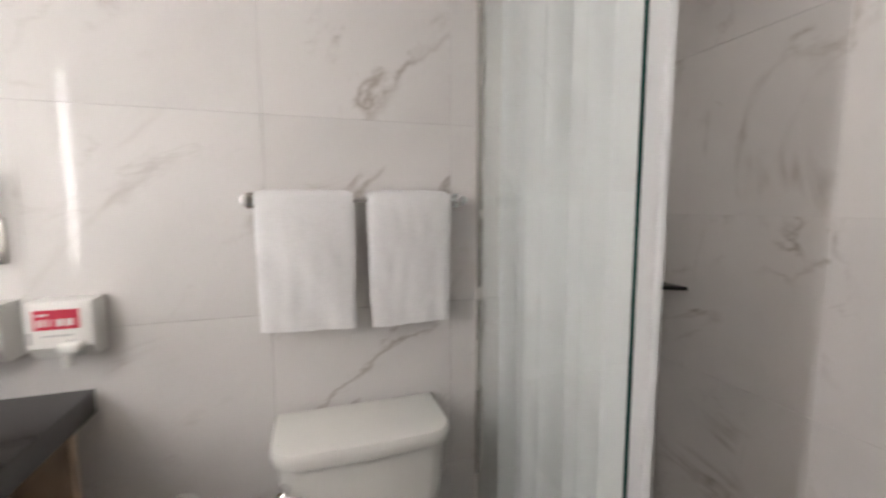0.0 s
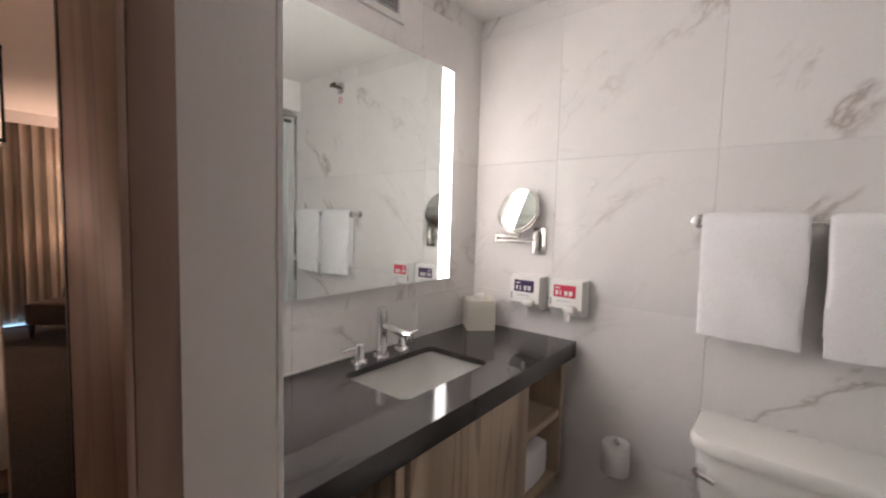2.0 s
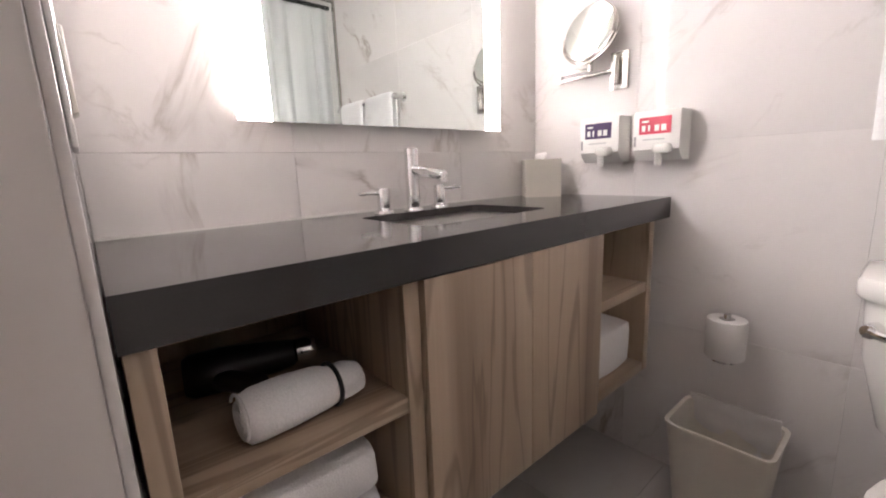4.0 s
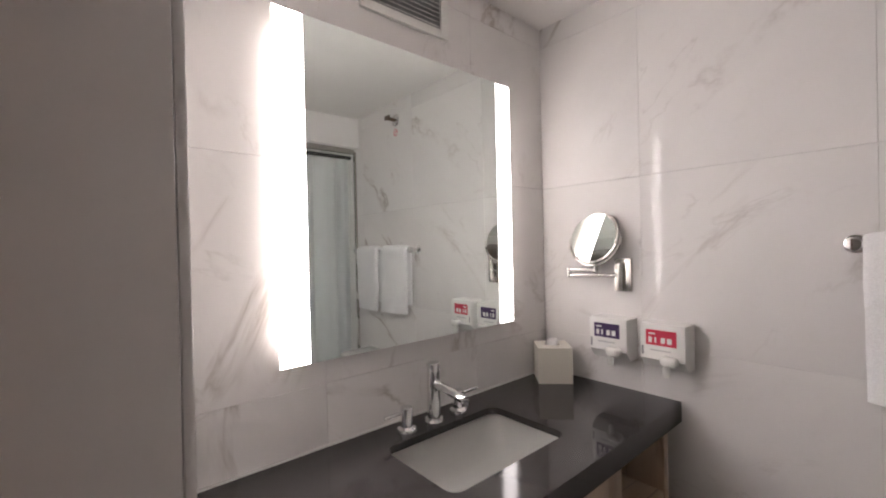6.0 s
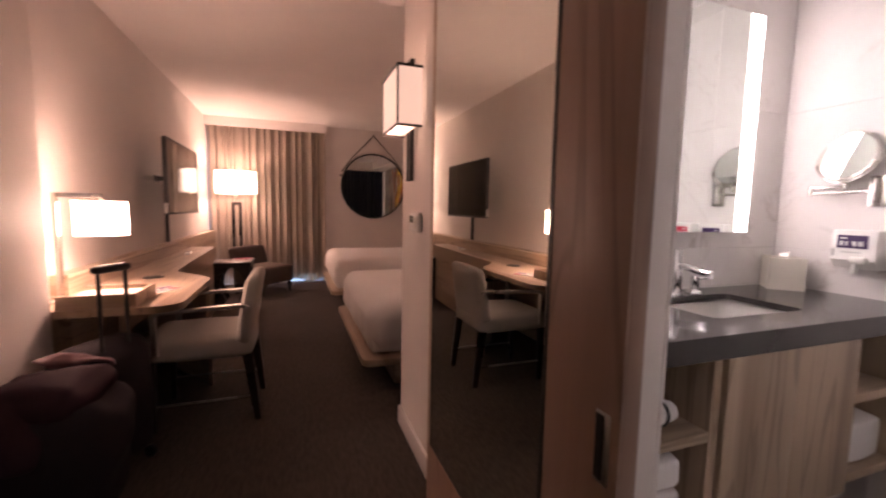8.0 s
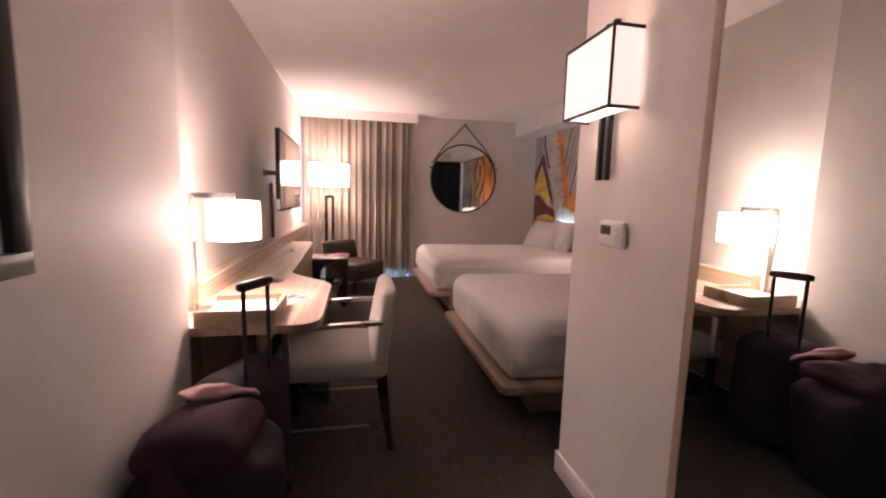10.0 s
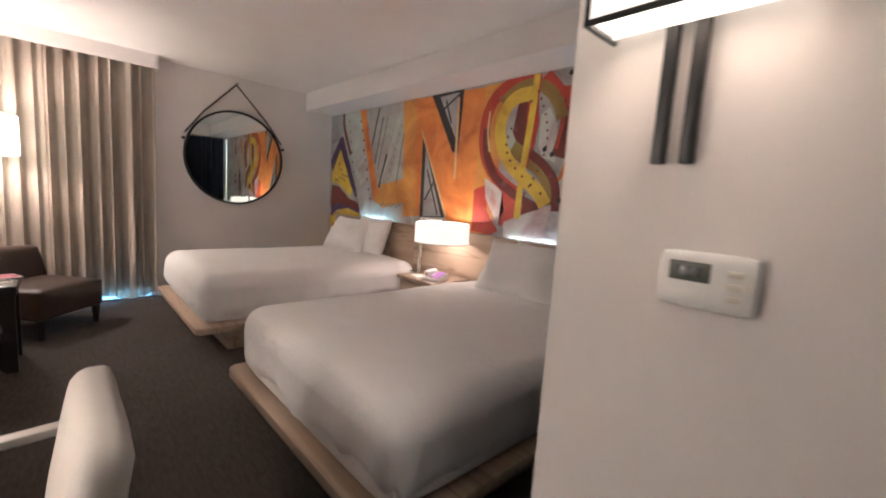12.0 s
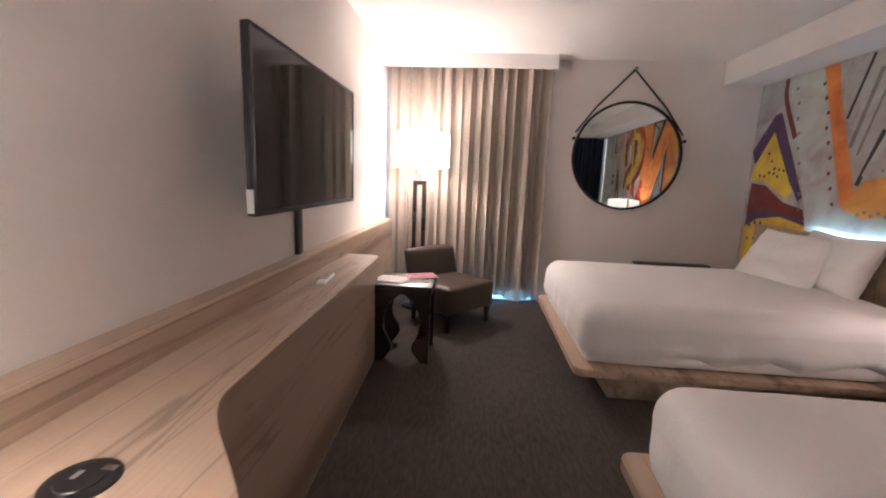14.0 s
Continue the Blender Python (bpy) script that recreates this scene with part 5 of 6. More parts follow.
fl = thing("floor_lamp", (-6.44, -1.334, 0), "floor lamp with a glowing drum shade and dark slotted wooden post", "lamp")
part("base", rod((-6.44, -1.334, 0), (-6.44, -1.334, 0.025), 0.15, n=40, bev=0.004), DARK_WOOD, fl)
part("post", join(box(-6.475, -6.405, -1.396, -1.360, 0.025, 1.235, 0.002), box(-6.475, -6.405, -1.308, -1.272, 0.025, 1.235, 0.002), box(-6.474, -6.406, -1.360, -1.308, 1.195, 1.235), box(-6.474, -6.406, -1.360, -1.308, 0.025, 0.10)), DARK_WOOD, fl)
part("stem", rod((-6.44, -1.334, 1.235), (-6.44, -1.334, 1.46), 0.008), NICKEL, fl)
R = 0.266
part("shade", lathe([(R, 1.356), (R, 1.664), (R - 0.003, 1.664), (R - 0.003, 1.356), (R, 1.356)], (-6.44, -1.334, 0), 56), FLOOR_SHADE, fl, "glowing white drum shade", 60)
for zz in (1.356, 1.664):
    part("shade_ring", lathe([(R + 0.001, zz - 0.003), (R + 0.001, zz + 0.003), (R - 0.004, zz + 0.003), (R - 0.004, zz - 0.003), (R + 0.001, zz - 0.003)], (-6.44, -1.334, 0), 56), NICKEL, fl)

ac = thing("armchair", (-5.95, -0.98, 0), "low armless brown leather lounge chair on dark legs", "armchair")
am = Matrix.Translation((-6.10, -0.985, 0)) @ pose(0, 0, 0, 0, 0, -42) @ Matrix.Scale(0.88, 4)
part("seat", moved(soft(-0.32, 0.32, -0.29, 0.31, 0.17, 0.43, 0.030, 12, 0.012, 0.004, 6), am), LEATHER, ac, smooth=60)
bk = soft(-0.315, 0.315, -0.055, 0.055, 0.0, 0.31, 0.030, 12, 0.012, 0.004, 6)
for v in bk.verts:
    v.co.y -= 0.09 * v.co.z / 0.31
part("backrest", moved(bk, am @ Matrix.Translation((0, -0.255, 0.40))), LEATHER, ac, smooth=60)
for u in (-0.28, 0.28):
    for v_ in (-0.24, 0.26):
        part("leg", moved(loft([(rounded(-0.015, 0.015, -0.015, 0.015, 0.003, 2), 0.0), (rounded(-0.025, 0.025, -0.025, 0.025, 0.003, 2), 0.165)]), am @ Matrix.Translation((u, v_, 0))), DARK_WOOD, ac)

sd = thing("side_table", (-5.32, -1.25, 0), "dark wooden side table with wavy cut-out legs", "table")
tx0, tx1, ty0, ty1, tz = -5.52, -5.14, -1.455, -1.055, 0.545
part("tabletop", box(tx0, tx1, ty0, ty1, tz - 0.06, tz, 0.003), DARK_WOOD, sd)
for x in (tx0 + 0.01, tx1 - 0.045):
    for y0, s in ((ty0 + 0.01, 1), (ty1 - 0.01, -1)):
        prof = [(y0, tz - 0.06), (y0, 0.0), (y0 + s * 0.055, 0.0)] + [(y0 + s * (0.055 + 0.05 * math.sin(math.pi * k / 10) * (1 if k <= 10 else 0) + 0.03 * math.sin(2 * math.pi * k / 10 + 0.3)), 0.02 + 0.30 * k / 10) for k in range(1, 10)] + [(y0 + s * 0.075, 0.36), (y0 + s * 0.12, 0.44), (y0 + s * 0.18, tz - 0.06)]
        part("leg", prism(prof, x, x + 0.035, "x", 0.002, 1), DARK_WOOD, sd)
for k, (dx, dy, w, h, ang, col) in enumerate(((-0.02, 0.02, 0.21, 0.28, 8, (0.30, 0.25, 0.23)), (0.04, -0.10, 0.17, 0.22, -14, (0.55, 0.53, 0.52)), (-0.09, 0.09, 0.16, 0.21, 22, (0.50, 0.12, 0.20)))):
    mg = thing("magazine", (-5.33 + dx, -1.25 + dy, tz), ("glossy magazine with a dark cover on the side table", "white booklet on the side table", "pink and white magazine on the side table")[k], "magazine", "magazines on the side table")
    mm = Matrix.Translation((-5.33 + dx, -1.25 + dy, tz + 0.0045 * k)) @ pose(0, 0, 0, 0, 0, ang)
    part("pages", moved(box(-w / 2, w / 2, -h / 2, h / 2, 0.0, 0.0035), mm), PAPER, mg)
    part("cover", moved(box(-w / 2 + 0.004, w / 2 - 0.004, -h / 2 + 0.004, h / 2 - 0.004, 0.0036, 0.0042), mm), flat("magazine_cover", col, 0.25), mg)

# ---- far wall: round mirror, heater ----
rm = thing("round_mirror", (XF + 0.02, 0.672, 1.02), "round black-framed mirror hung by a leather strap", "mirror")
RC, RR = (0.672, 1.545), 0.530


def facing_x(bm, x, y, z):
    """Lays a shape turned about z so that its axis points into the room."""
    return moved(bm, Matrix.Translation((x, y, z)) @ pose(0, 0, 0, 0, 90, 0))


part("rim", facing_x(lathe([(RR, 0.0), (RR, 0.035), (RR - 0.022, 0.035), (RR - 0.022, 0.012), (0, 0.012), (0, 0.0)], n=80), XF, RC[0], RC[1]), BLACK_METAL, rm)
part("mirror_disc", facing_x(lathe([(0, 0.020), (RR - 0.023, 0.020), (RR - 0.023, 0.0125), (0, 0.0125)], n=80), XF, RC[0], RC[1]), MIRROR, rm, "round mirror glass")
for s in (-1, 1):
    part("strap", join(tube([(XF + 0.012, RC[0], 2.365), (XF + 0.02, RC[0] + s * 0.33, RC[1] + 0.47), (XF + 0.02, RC[0] + s * 0.515, RC[1] + 0.22)], 0.009, 8)), LEATHER, rm, "dark leather strap")
    part("rivet", rod((XF + 0.02, RC[0] + s * 0.53, RC[1] + 0.16), (XF + 0.045, RC[0] + s * 0.53, RC[1] + 0.16), 0.016), BLACK_METAL, rm)
part("peg", rod((XF, RC[0], 2.372), (XF + 0.05, RC[0], 2.372), 0.016, bev=0.003), NICKEL, rm)
ht = thing("wall_heater", (XF + 0.06, 1.21, 0.1), "low dark wall heating unit behind the far bed", "heater")
part("cabinet", box(XF, XF + 0.10, 0.86, 1.58, 0.10, 0.480, 0.004), plain("taupe_metal", (0.30, 0.27, 0.24), 0.5), ht)
part("top_grille", box(XF, XF + 0.105, 0.855, 1.585, 0.481, 0.492, 0.002), BLACK_METAL, ht)

# ---- headboard wall ----
HB0, HB1, HZ = -6.55, -2.575, 0.955
hb = thing("headboard", (-4.6, 1.80, 0.1), "long light oak headboard panel behind both beds", "headboard")
xs = [HB0, -5.305, -4.885, -3.60, HB1]
for a, b in zip(xs, xs[1:]):
    part("panel", box(a + 0.002, b - 0.002, 1.795, 1.835, 0.12, HZ, 0.0015, 1), OAK_X, hb)
part("cleat", box(HB0 + 0.1, HB1 - 0.1, 1.836, 1.868, 0.30, 0.80), OAK_X, hb)
for x0 in (-6.00, -3.72):
    ls = solid("led_strip", box(x0, x0 + 0.62, 1.842, 1.856, HZ - 0.045, HZ - 0.030), LED_STRIP, "cool white light strip hidden behind the headboard", "light strip", "light strips behind the headboard")


def pillow(x, y, z, w, h, t, lean, turn, seed, label):
    bm = bmesh.new()
    bmesh.ops.create_grid(bm, x_segments=22, y_segments=18, size=1)
    top = bm.verts[:]
    bmesh.ops.solidify(bm, geom=bm.faces[:], thickness=0.02)
    for v in bm.verts:
        u, k = v.co.x, v.co.y
        side = 1 if v.co.z >= -0.005 else -1
        if abs(v.co.z) < 1e-5:
            side = 1
        fat = max(0.0, (1 - abs(u) ** 2.6)) ** 0.55 * max(0.0, (1 - abs(k) ** 2.6)) ** 0.55
        pull_in = 1 - 0.13 * (1 - abs(u * k)) * max(abs(u), abs(k)) ** 4
        n_ = noise.noise(Vector((u * 2.2 + seed, k * 2.2, seed))) * 0.26 + noise.noise(Vector((u * 6 + seed, k * 5, seed + 3))) * 0.10
        v.co = Vector((u * w / 2 * pull_in, k * h / 2 * pull_in, side * (0.006 + t / 2 * fat * (1 + n_))))
    bmesh.ops.recalc_face_normals(bm, faces=bm.faces[:])
    bed_pillow = solid("pillow", moved(bm, Matrix.Translation((x, y, z)) @ pose(0, 0, 0, lean, 0, turn)), LINEN, label, "pillow", "pillows on the beds", smooth=80)
    return bed_pillow


def bed(x0, x1, seed, stack, gap, rear_z, label):
    """A platform bed. The foot lies towards the television wall."""
    b = thing("bed", ((x0 + x1) / 2, 0.8, 0), label, "bed", "beds in the room")
    y0 = -0.19
    part("platform", prism(rounded(x0, x1 - 0.05, y0, 1.79, 0.06, 6), 0.190, 0.238, "z", 0.006), OAK_X, b)
    part("plinth", box(x0 + 0.20, x1 - 0.20, y0 + 0.24, 1.79, 0.0, 0.189, 0.002), OAK_X, b)
    m0, m1 = x0 + 0.075, x1 - 0.075
    part("mattress", soft(m0 + 0.03, m1 - 0.03, y0 + 0.06, 1.785, 0.239, 0.50, 0.05, 8), LINEN, b)
    # the cover: swollen top, rounded shoulders, sides that fall in loose folds to an uneven hem
    bm = soft(m0, m1, y0 + 0.035, 1.76, 0.258, 0.592, 0.115, 46)
    cx, cy = (m0 + m1) / 2, (y0 + 0.035 + 1.76) / 2
    for v in bm.verts:
        p = v.co.copy()
        su, sv = (p.x - cx) / ((m1 - m0) / 2), (p.y - cy) / 0.96
        if p.z > 0.50:
            k = min(1.0, (p.z - 0.50) / 0.06)
            q = Vector((p.x * 2.2, p.y * 2.2, seed))
            crease = noise.noise(Vector((p.x * 1.6, p.y * 10 + 2 * math.sin(p.x * 3), seed + 4)))
            v.co.z += k * (0.020 * (1 - su * su) + 0.010 * noise.noise(q) + 0.004 * noise.noise(q * 3.1) + 0.008 * max(0, crease - 0.1) * (1 if sv > 0.2 else 0.25))
        fall = max(0.0, min(1.0, (0.53 - p.z) / 0.25))
        if fall and (abs(su) > 0.93 or sv < -0.93):
            on_foot = sv < -0.93 and abs(sv) >= abs(su)
            along = (p.x if on_foot else p.y) * 7.5 + (3.0 if abs(su) > 0.97 and sv < -0.97 else 0)
            f = fall * (-0.006 + 0.028 * noise.noise(Vector((along * 0.8, seed, p.z * 2))) + 0.012 * noise.noise(Vector((along * 2.7, seed + 2, p.z * 4))))
            if on_foot:
                v.co.y -= f
            else:
                v.co.x += f if su > 0 else -f
            v.co.z += fall * fall * 0.045 * noise.noise(Vector((p.x * 4, p.y * 4, seed + 9)))
            v.co.z = max(v.co.z, 0.243)
    part("cover", bm, LINEN, b, "smooth white bed cover", 80)
    cx = (x0 + x1) / 2
    lab = "plump white pillow leaning on the oak headboard"
    pillow(cx + stack + gap, 1.690, rear_z, 0.68, 0.44, 0.19, 72, -5, seed, lab)
    pillow(cx + stack, 1.555, 0.760, 0.70, 0.45, 0.20, 58, 6, seed + 5, lab)


bed(-6.27, -4.68, 1.0, -0.30, 0.24, 0.775, "queen platform bed with a smooth white cover")
bed(-4.02, -2.43, 6.0, -0.12, 0.10, 0.735, "queen platform bed with a smooth white cover")

ns = thing("nightstand", (-4.28, 1.55, 0), "light oak nightstand between the two beds", "nightstand")
part("top", box(-4.52, -4.06, 1.33, 1.79, 0.525, 0.553, 0.002), OAK_X, ns)
part("body", box(-4.50, -4.08, 1.36, 1.79, 0.10, 0.524, 0.002), OAK_X, ns)
part("drawer_front", box(-4.495, -4.085, 1.345, 1.3595, 0.33, 0.515, 0.002), OAK_X, ns)
part("plinth", box(-4.47, -4.11, 1.40, 1.78, 0.0, 0.099), DARK_WOOD, ns)
bl = angled_lamp("bedside_lamp", -4.50, 1.56, 0.5535, (-4.24, 1.58), 0.235, 0.862, 1.030, 1.06, "brushed metal bedside lamp with a glowing white drum shade", BEDSIDE_SHADE)
tel = thing("telephone", (-4.16, 1.45, 0.553), "white bedside telephone with a purple face plate", "telephone")
tm = Matrix.Translation((-4.17, 1.47, 0.553)) @ pose(0, 0, 0, 0, 0, 20)
part("base", moved(prism([(-0.09, 0), (0.09, 0), (0.09, 0.055), (0.07, 0.06), (-0.09, 0.022)], -0.075, 0.075, "x", 0.004), tm), WHITE_PLASTIC, tel)
part("face_plate", moved(prism([(-0.075, 0.030), (0.06, 0.0605), (0.06, 0.063), (-0.075, 0.0325)], -0.01, 0.07, "x"), tm), flat("plum_plate", (0.25, 0.08, 0.32)), tel, "purple printed face plate")
part("handset", moved(soft(-0.068, -0.022, -0.09, 0.09, 0.045, 0.085, 0.018, 8), tm), WHITE_PLASTIC, tel)
np_ = solid("notepad", moved(box(-0.07, 0.07, -0.05, 0.05, 0, 0.01, 0.001), Matrix.Translation((-4.33, 1.42, 0.553)) @ pose(0, 0, 0, 0, 0, -12)), PAPER, "white notepad on the nightstand", "notepad")

nk = thing("closet_curtain", (XN - 0.06, 0.95, 0.05), "dark navy pleated curtain drawn across the closet niche", "curtain")
part("panel", cloth(curtain_sheet(1.70, 0.03, 2.20, 15, 0.028, 4.4, n_along=260, n_up=8), lambda p: (XN + 0.055 + p[1], 0.10 + p[0], p[2])), NAVY, nk, smooth=80)
part("rail", rod((XN + 0.055, 0.05, 2.215), (XN + 0.055, 1.86, 2.215), 0.012), NICKEL, nk)
# pale strip added behind the drapes to brighten the daylight at the hem
setting("trim_sill", box(XF, XF + 0.075, WY0, WY1, 0.0, 0.022, 0.002), PAINT_WHITE, "white strip added on the floor to catch the window light")

# ---- mural: a flat print of painted sign letters ----
mural = thing("mural", (-4.5, YM, 0.1), "large printed wall mural of old neon sign letters", "mural")
INKS = {name: print_ink("mural_" + name, c) for name, c in dict(
    grey=(0.40, 0.40, 0.41), grey_dark=(0.22, 0.21, 0.22), pale=(0.50, 0.50, 0.49), white=(0.66, 0.64, 0.62), beige=(0.52, 0.46, 0.42), blush=(0.60, 0.47, 0.42),
    violet=(0.10, 0.055, 0.13), maroon=(0.17, 0.035, 0.03), yellow=(0.72, 0.52, 0.05), orange=(0.72, 0.25, 0.05), amber=(0.66, 0.30, 0.06),
    red=(0.48, 0.06, 0.035), cream=(0.70, 0.50, 0.25), olive=(0.30, 0.20, 0.05), black=(0.035, 0.03, 0.035), ground=(0.45, 0.44, 0.43)).items()}
part("sheet", box(XF + 0.002, XN - 0.002, YM - 0.004, YM - 0.0005, 0.10, 2.234), INKS["ground"], mural)


def clip_to_wall(p):
    return (min(XN - 0.004, max(XF + 0.004, p[0])), min(2.232, max(0.102, p[1])))


def ink(points, colour, layer):
    at = YM - 0.0042 - 0.0007 * layer
    part("printed_shape", prism([clip_to_wall(p) for p in points], at - 0.0006, at, "y"), INKS[colour], mural)


def brush(points, width, colour, layer):
    """A painted stroke of even width along a smoothed line."""
    pts = [Vector(p) for p in points]
    for _ in range(3 if len(pts) > 2 else 0):
        pts = [pts[0]] + [q for a, b in zip(pts, pts[1:]) for q in (a * 0.75 + b * 0.25, a * 0.25 + b * 0.75)] + [pts[-1]]
    left, right = [], []
    for k, p in enumerate(pts):
        d = (pts[min(k + 1, len(pts) - 1)] - pts[max(k - 1, 0)]).normalized()
        n = Vector((-d.y, d.x)) * width / 2
        left.append(clip_to_wall(p + n)), right.append(clip_to_wall(p - n))
    bm = bmesh.new()
    at = YM - 0.0048 - 0.0007 * layer
    # the stroke rises by a hair along its way, so that a tight bend never folds into one plane
    rows = [(bm.verts.new((a[0], at - 0.000004 * k, a[1])), bm.verts.new((b[0], at - 0.000004 * k, b[1]))) for k, (a, b) in enumerate(zip(left, right))]
    for (a, b), (c, d) in zip(rows, rows[1:]):
        f = bm.faces.new((a, c, d, b))
        f.normal_update()
        if f.normal.y > 0:
            f.normal_flip()
    part("brush_stroke", bm, INKS[colour], mural)


def dot(x, z, r, colour="black", layer=10):
    at = YM - 0.0042 - 0.0007 * layer
    part("bulb_hole", rod((x, at, z), (x, at - 0.0006, z), r, n=12), INKS[colour], mural)


ink([(-6.87, 2.26), (-6.53, 2.24), (-6.5, 2.06), (-6.85, 1.79), (-6.87, 1.82)], "grey", 1)
ink([(-6.82, 1.52), (-6.89, 1.64), (-6.62, 1.94), (-6.55, 1.95), (-6.15, 1.22), (-6.19, 1.18), (-6.29, 1.31), (-6.69, 1.54)], "violet", 3)
ink([(-6.82, 1.47), (-6.6, 1.79), (-6.27, 1.26), (-6.33, 1.2), (-6.64, 1.35), (-6.82, 1.36)], "yellow", 4)
brush([(-6.54, 2.23), (-6.54, 2.07), (-6.34, 1.71)], 0.05, "maroon", 3)
ink([(-6.81, 0.91), (-6.81, 1.05), (-6.56, 1.1), (-6.09, 1.03), (-6.07, 0.99), (-6.36, 1.04), (-6.65, 1.0)], "violet", 5)
ink([(-6.82, 1.22), (-6.81, 1.33), (-6.61, 1.31), (-6.36, 1.17), (-6.12, 1.12), (-6.08, 1.03), (-6.51, 1.08), (-6.82, 1.03)], "maroon", 2)
ink([(-6.83, 0.91), (-6.61, 1.0), (-6.33, 1.05), (-6.07, 1.0), (-6.06, 0.91), (-6.23, 0.78), (-6.8, 0.52)], "yellow", 3)
ink([(-6.53, 2.26), (-6.15, 2.22), (-5.81, 1.19), (-6.05, 0.95), (-6.31, 1.69)], "pale", 2)
ink([(-6.15, 2.24), (-6.01, 2.23), (-5.95, 1.98), (-5.66, 1.21), (-5.78, 1.16), (-5.95, 1.65)], "orange", 4)
brush([(-5.73, 2.22), (-5.86, 1.8)], 0.025, "black", 3)
brush([(-5.65, 2.11), (-5.79, 1.59)], 0.035, "grey_dark", 3)
brush([(-5.55, 1.69), (-5.68, 1.32)], 0.035, "black", 3)
ink([(-5.63, 1.35), (-5.19, 1.43), (-5.15, 1.18), (-5.58, 1.09), (-5.77, 1.16)], "amber", 5)
brush([(-5.63, 1.38), (-5.34, 2.07)], 0.05, "pale", 4)
brush([(-5.56, 2.09), (-5.72, 1.53)], 0.02, "grey_dark", 5)
brush([(-5.25, 1.9), (-5.35, 1.35)], 0.02, "grey_dark", 5)
ink([(-5.25, 2.24), (-4.39, 2.22), (-4.12, 2.21), (-4.12, 1.96), (-4.19, 0.93), (-4.39, 0.94), (-4.52, 1.04), (-4.9, 1.79), (-4.9, 1.05), (-5.18, 1.02)], "orange", 2)
ink([(-5.28, 2.25), (-5.06, 2.24), (-4.98, 1.04), (-5.2, 1.02)], "amber", 3)
ink([(-4.93, 1.89), (-4.53, 1.06), (-4.91, 1.04)], "black", 4)
ink([(-4.87, 1.73), (-4.59, 1.07), (-4.86, 1.05)], "grey", 5)
brush([(-4.83, 1.52), (-4.64, 1.08)], 0.02, "black", 6)
brush([(-4.7, 1.42), (-4.85, 1.21)], 0.02, "black", 6)
ink([(-4.82, 2.23), (-4.38, 2.23), (-4.41, 1.66), (-4.47, 1.68)], "black", 4)
ink([(-4.7, 2.2), (-4.44, 2.21), (-4.46, 1.81)], "grey", 5)
brush([(-4.66, 2.07), (-4.44, 2.19)], 0.02, "black", 6)
brush([(-4.52, 1.94), (-4.61, 2.16)], 0.02, "black", 6)
brush([(-4.95, 1.91), (-4.52, 1.08)], 0.025, "cream", 6)
brush([(-4.44, 2.16), (-4.43, 1.43)], 0.03, "cream", 6)
brush([(-4.8, 2.24), (-4.47, 1.68)], 0.025, "black", 6)
ink([(-4.12, 2.22), (-3.94, 2.22), (-3.87, 2.26), (-3.93, 0.96), (-4.26, 0.95), (-4.16, 1.52)], "amber", 3)
ink([(-4.17, 0.97), (-4.17, 1.34), (-4.04, 1.38), (-4.0, 1.15), (-3.86, 1.0), (-3.94, 0.96)], "red", 4)
ink([(-4.05, 1.44), (-4.03, 1.27), (-3.88, 1.06), (-3.81, 1.17), (-3.85, 1.34)], "white", 5)
ink([(-3.96, 1.36), (-3.90, 1.24), (-3.92, 1.17), (-3.98, 1.25)], "blush", 6)
ink([(-3.79, 1.81), (-3.75, 2.04), (-3.65, 2.10), (-3.58, 2.05), (-3.56, 1.71), (-3.66, 1.58)], "maroon", 4)
ink([(-3.66, 2.06), (-3.57, 2.10), (-3.54, 1.86), (-3.58, 1.62), (-3.66, 1.60)], "red", 5)
ink([(-3.53, 1.92), (-3.53, 1.70), (-3.49, 1.60), (-3.37, 1.56), (-3.38, 1.84), (-3.46, 1.97)], "white", 5)
ink([(-3.85, 1.33), (-3.70, 1.28), (-3.62, 1.20), (-3.66, 1.05), (-3.86, 1.05)], "red", 5)
ink([(-3.62, 1.30), (-3.46, 1.24), (-3.42, 1.14), (-3.56, 1.10), (-3.64, 1.14)], "maroon", 5)
brush([(-3.60, 2.24), (-3.81, 2.20), (-4.00, 2.12), (-4.09, 1.95), (-4.10, 1.72), (-4.02, 1.53), (-3.85, 1.39), (-3.66, 1.29)], 0.115, "red", 6)
brush([(-4.07, 1.86), (-4.07, 1.66), (-3.96, 1.46), (-3.78, 1.34), (-3.58, 1.24)], 0.075, "maroon", 7)
brush([(-4.045, 2.0), (-4.06, 1.82), (-4.02, 1.66)], 0.018, "cream", 8)
brush([(-3.52, 2.22), (-3.43, 2.13), (-3.36, 2.05), (-3.25, 2.07)], 0.09, "red", 6)
brush([(-3.28, 2.07), (-3.29, 1.88), (-3.31, 1.74), (-3.35, 1.60)], 0.12, "maroon", 6)
brush([(-3.31, 2.02), (-3.335, 1.84), (-3.37, 1.66)], 0.03, "red", 7)
brush([(-3.92, 2.05), (-3.80, 2.14), (-3.63, 2.17), (-3.50, 2.12), (-3.40, 2.02), (-3.34, 1.88)], 0.095, "olive", 7)
brush([(-3.78, 1.69), (-3.62, 1.59), (-3.47, 1.50), (-3.39, 1.38), (-3.38, 1.24)], 0.12, "olive", 7)
brush([(-3.64, 1.66), (-3.45, 1.54), (-3.34, 1.40), (-3.33, 1.20)], 0.07, "maroon", 8)
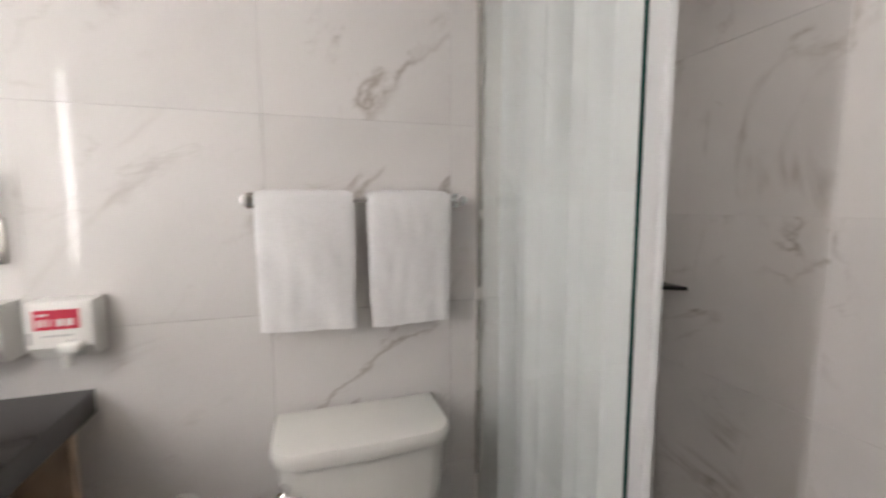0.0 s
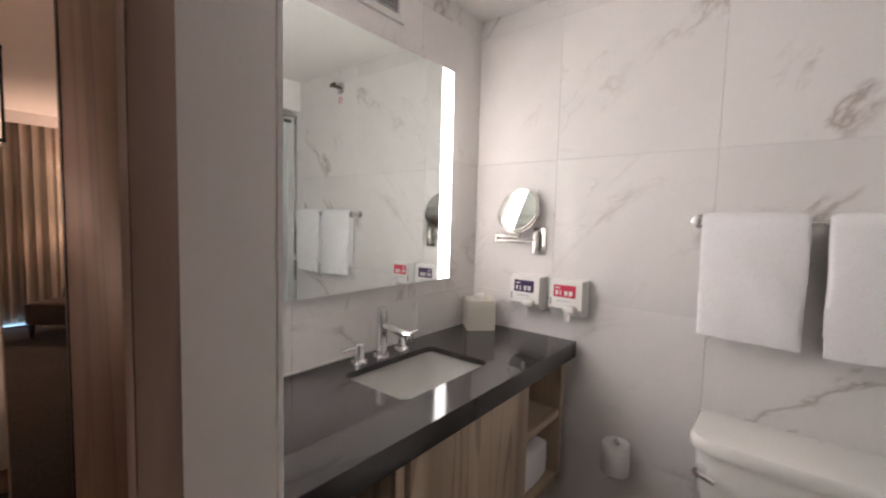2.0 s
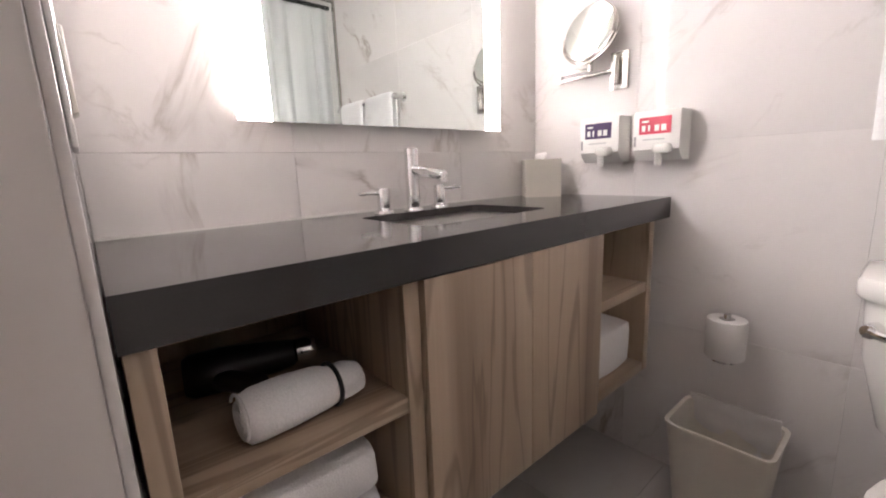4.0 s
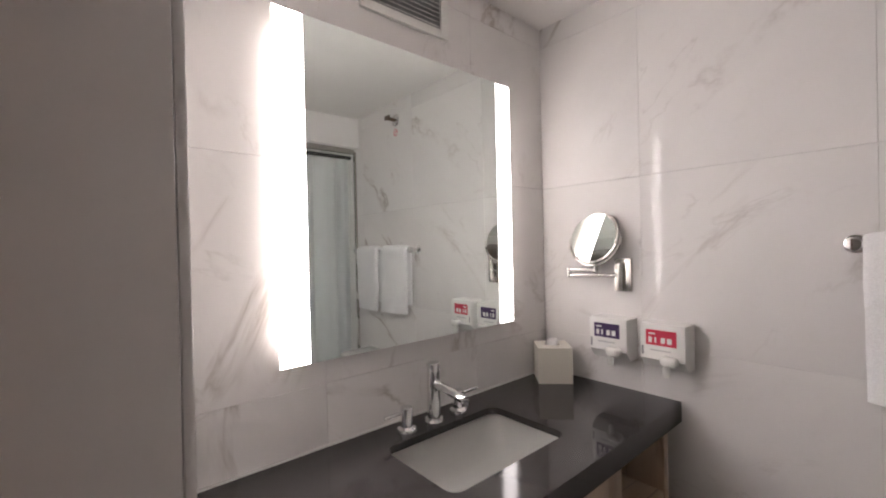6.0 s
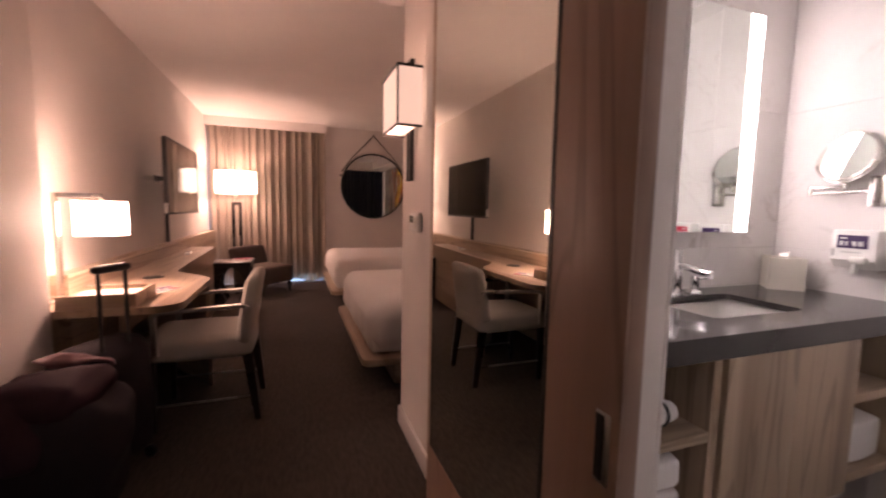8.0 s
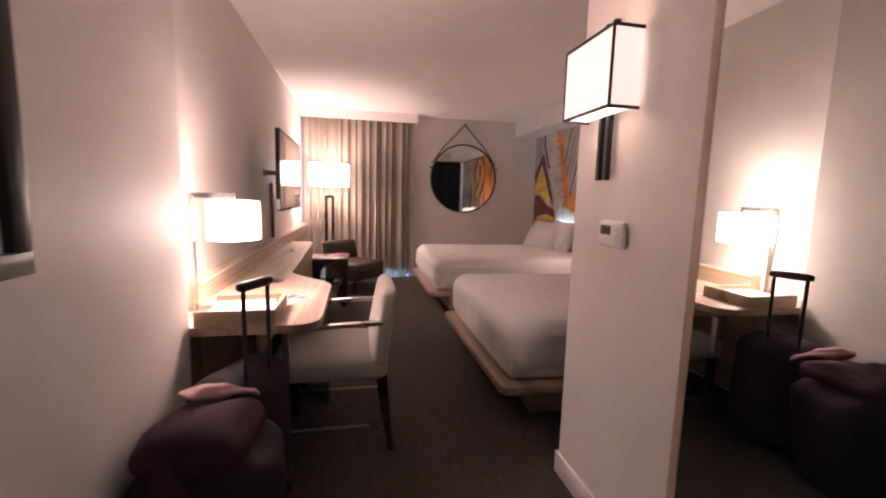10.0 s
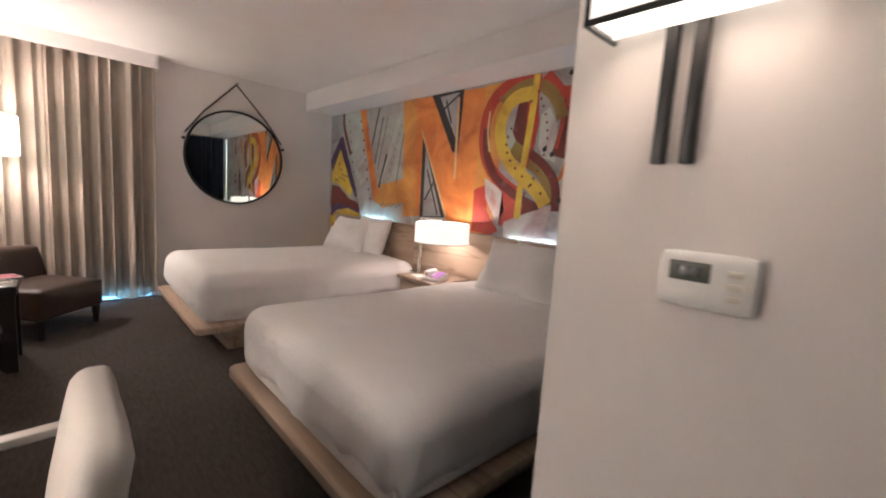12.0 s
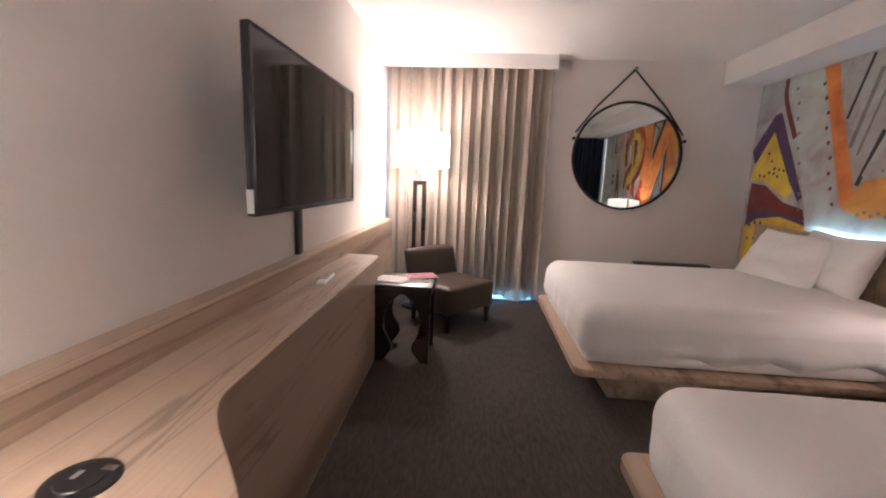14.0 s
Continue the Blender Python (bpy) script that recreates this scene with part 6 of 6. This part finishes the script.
brush([(-3.60, 2.09), (-3.78, 2.09), (-3.90, 1.98), (-3.93, 1.80), (-3.84, 1.60), (-3.67, 1.46), (-3.51, 1.36), (-3.42, 1.24)], 0.115, "yellow", 9)
brush([(-3.59, 2.23), (-3.62, 1.82), (-3.66, 1.50), (-3.675, 1.12)], 0.062, "yellow", 9.6)
brush([(-3.555, 2.23), (-3.58, 1.82), (-3.62, 1.52)], 0.014, "red", 9.8)
ink([(-2.61, 0.93), (-2.52, 1.06), (-2.50, 0.93)], "black", 5)
ink([(-3.25, 2.19), (-2.99, 2.2), (-3.31, 1.4), (-3.36, 1.42), (-3.29, 1.62)], "pale", 4)
ink([(-3.07, 2.19), (-2.97, 2.2), (-3.3, 1.44), (-3.35, 1.39)], "orange", 8)
ink([(-2.97, 2.2), (-2.67, 2.2), (-2.59, 0.95), (-3.41, 0.95), (-3.32, 1.32)], "beige", 3)
ink([(-3.81, 1.08), (-3.58, 1.17), (-3.37, 1.24), (-3.41, 0.96), (-3.8, 0.95)], "blush", 8)
brush([(-2.92, 1.56), (-3.06, 0.96)], 0.05, "black", 5)
brush([(-2.93, 1.55), (-2.91, 0.95)], 0.055, "black", 6)
ink([(-2.98, 1.07), (-2.96, 1.17), (-2.94, 0.98), (-2.99, 0.98)], "yellow", 4)
brush([(-2.67, 2.2), (-2.65, 1.86)], 0.05, "maroon", 5)
brush([(-2.65, 1.86), (-2.62, 1.41)], 0.012, "grey_dark", 5)
dot(-2.67, 1.44, 0.045)
dot(-2.66, 1.32, 0.045)
dot(-2.82, 2.17, 0.02)
dot(-2.99, 2.04, 0.02)
dot(-2.7, 1.89, 0.02)
dot(-3.01, 1.45, 0.02)
dot(-2.88, 1.43, 0.02)
dot(-2.7, 1.53, 0.02)
dot(-3.26, 1.8, 0.02)
dot(-3.22, 1.98, 0.02)
dot(-3.3, 1.28, 0.02)
dot(-3.4, 1.62, 0.02)
dot(-3.47, 1.66, 0.02)
dot(-3.3, 2.19, 0.02)
for k in range(9):
    dot(-6.40 + 0.030 * k + 0.01 * (k % 2), 2.12 - 0.125 * k, 0.017, "grey_dark")
    dot(-6.12 + 0.032 * k + 0.01 * (k % 3), 2.10 - 0.115 * k, 0.016, "maroon")
for k in range(6):
    dot(-6.74 + 0.075 * k, 0.93 - 0.012 * k * k + 0.04 * k, 0.016, "violet")
    dot(-6.74 + 0.085 * k, 0.80 + 0.01 * k, 0.016, "violet")
    dot(-6.70 + 0.06 * k, 1.40 + 0.012 * k - 0.02 * (k % 2), 0.014, "violet")
for k in range(4):
    dot(-6.62 + 0.05 * k, 1.60 - 0.07 * k, 0.014, "violet")
for k in range(8):
    dot(-5.62 + 0.05 * k, 1.12 + 0.02 * (k % 2), 0.013, "grey_dark")
    dot(-5.50 + 0.03 * k, 1.42 + 0.08 * k, 0.011, "grey_dark")
for k in range(14):
    a = k / 13
    dot(-3.63 - 0.30 * math.sin(math.pi * a * 1.15) + 0.22 * a, 2.03 - 0.83 * a, 0.012, "maroon")
    dot(-3.57 + 0.14 * math.sin(math.pi * a) - 0.05 * a, 2.10 - 0.78 * a, 0.010, "maroon")

# ---- tiles ----
tile_wall(wall_towel, MARBLE, "y", YW, -0.225, 0.545, XV, XS, 1.06, 0.56, 0.012, ZB)
tile_wall(wall_vanity, MARBLE, "x", XV, 0.446, 0.545, YB + 0.005, YW, 1.06, 0.56, 0.012, ZB)
tile_wall(wall_shower, MARBLE, "x", XS, 0.85, 0.545, YB + 0.005, YW, 1.335, 0.56, 0.012, ZB)
tile_wall(bath_floor, MARBLE_FLOOR, "z", 0.012, -0.62, 0.545, XV, XS, 0.98, 0.545, YB + 0.005, YW)
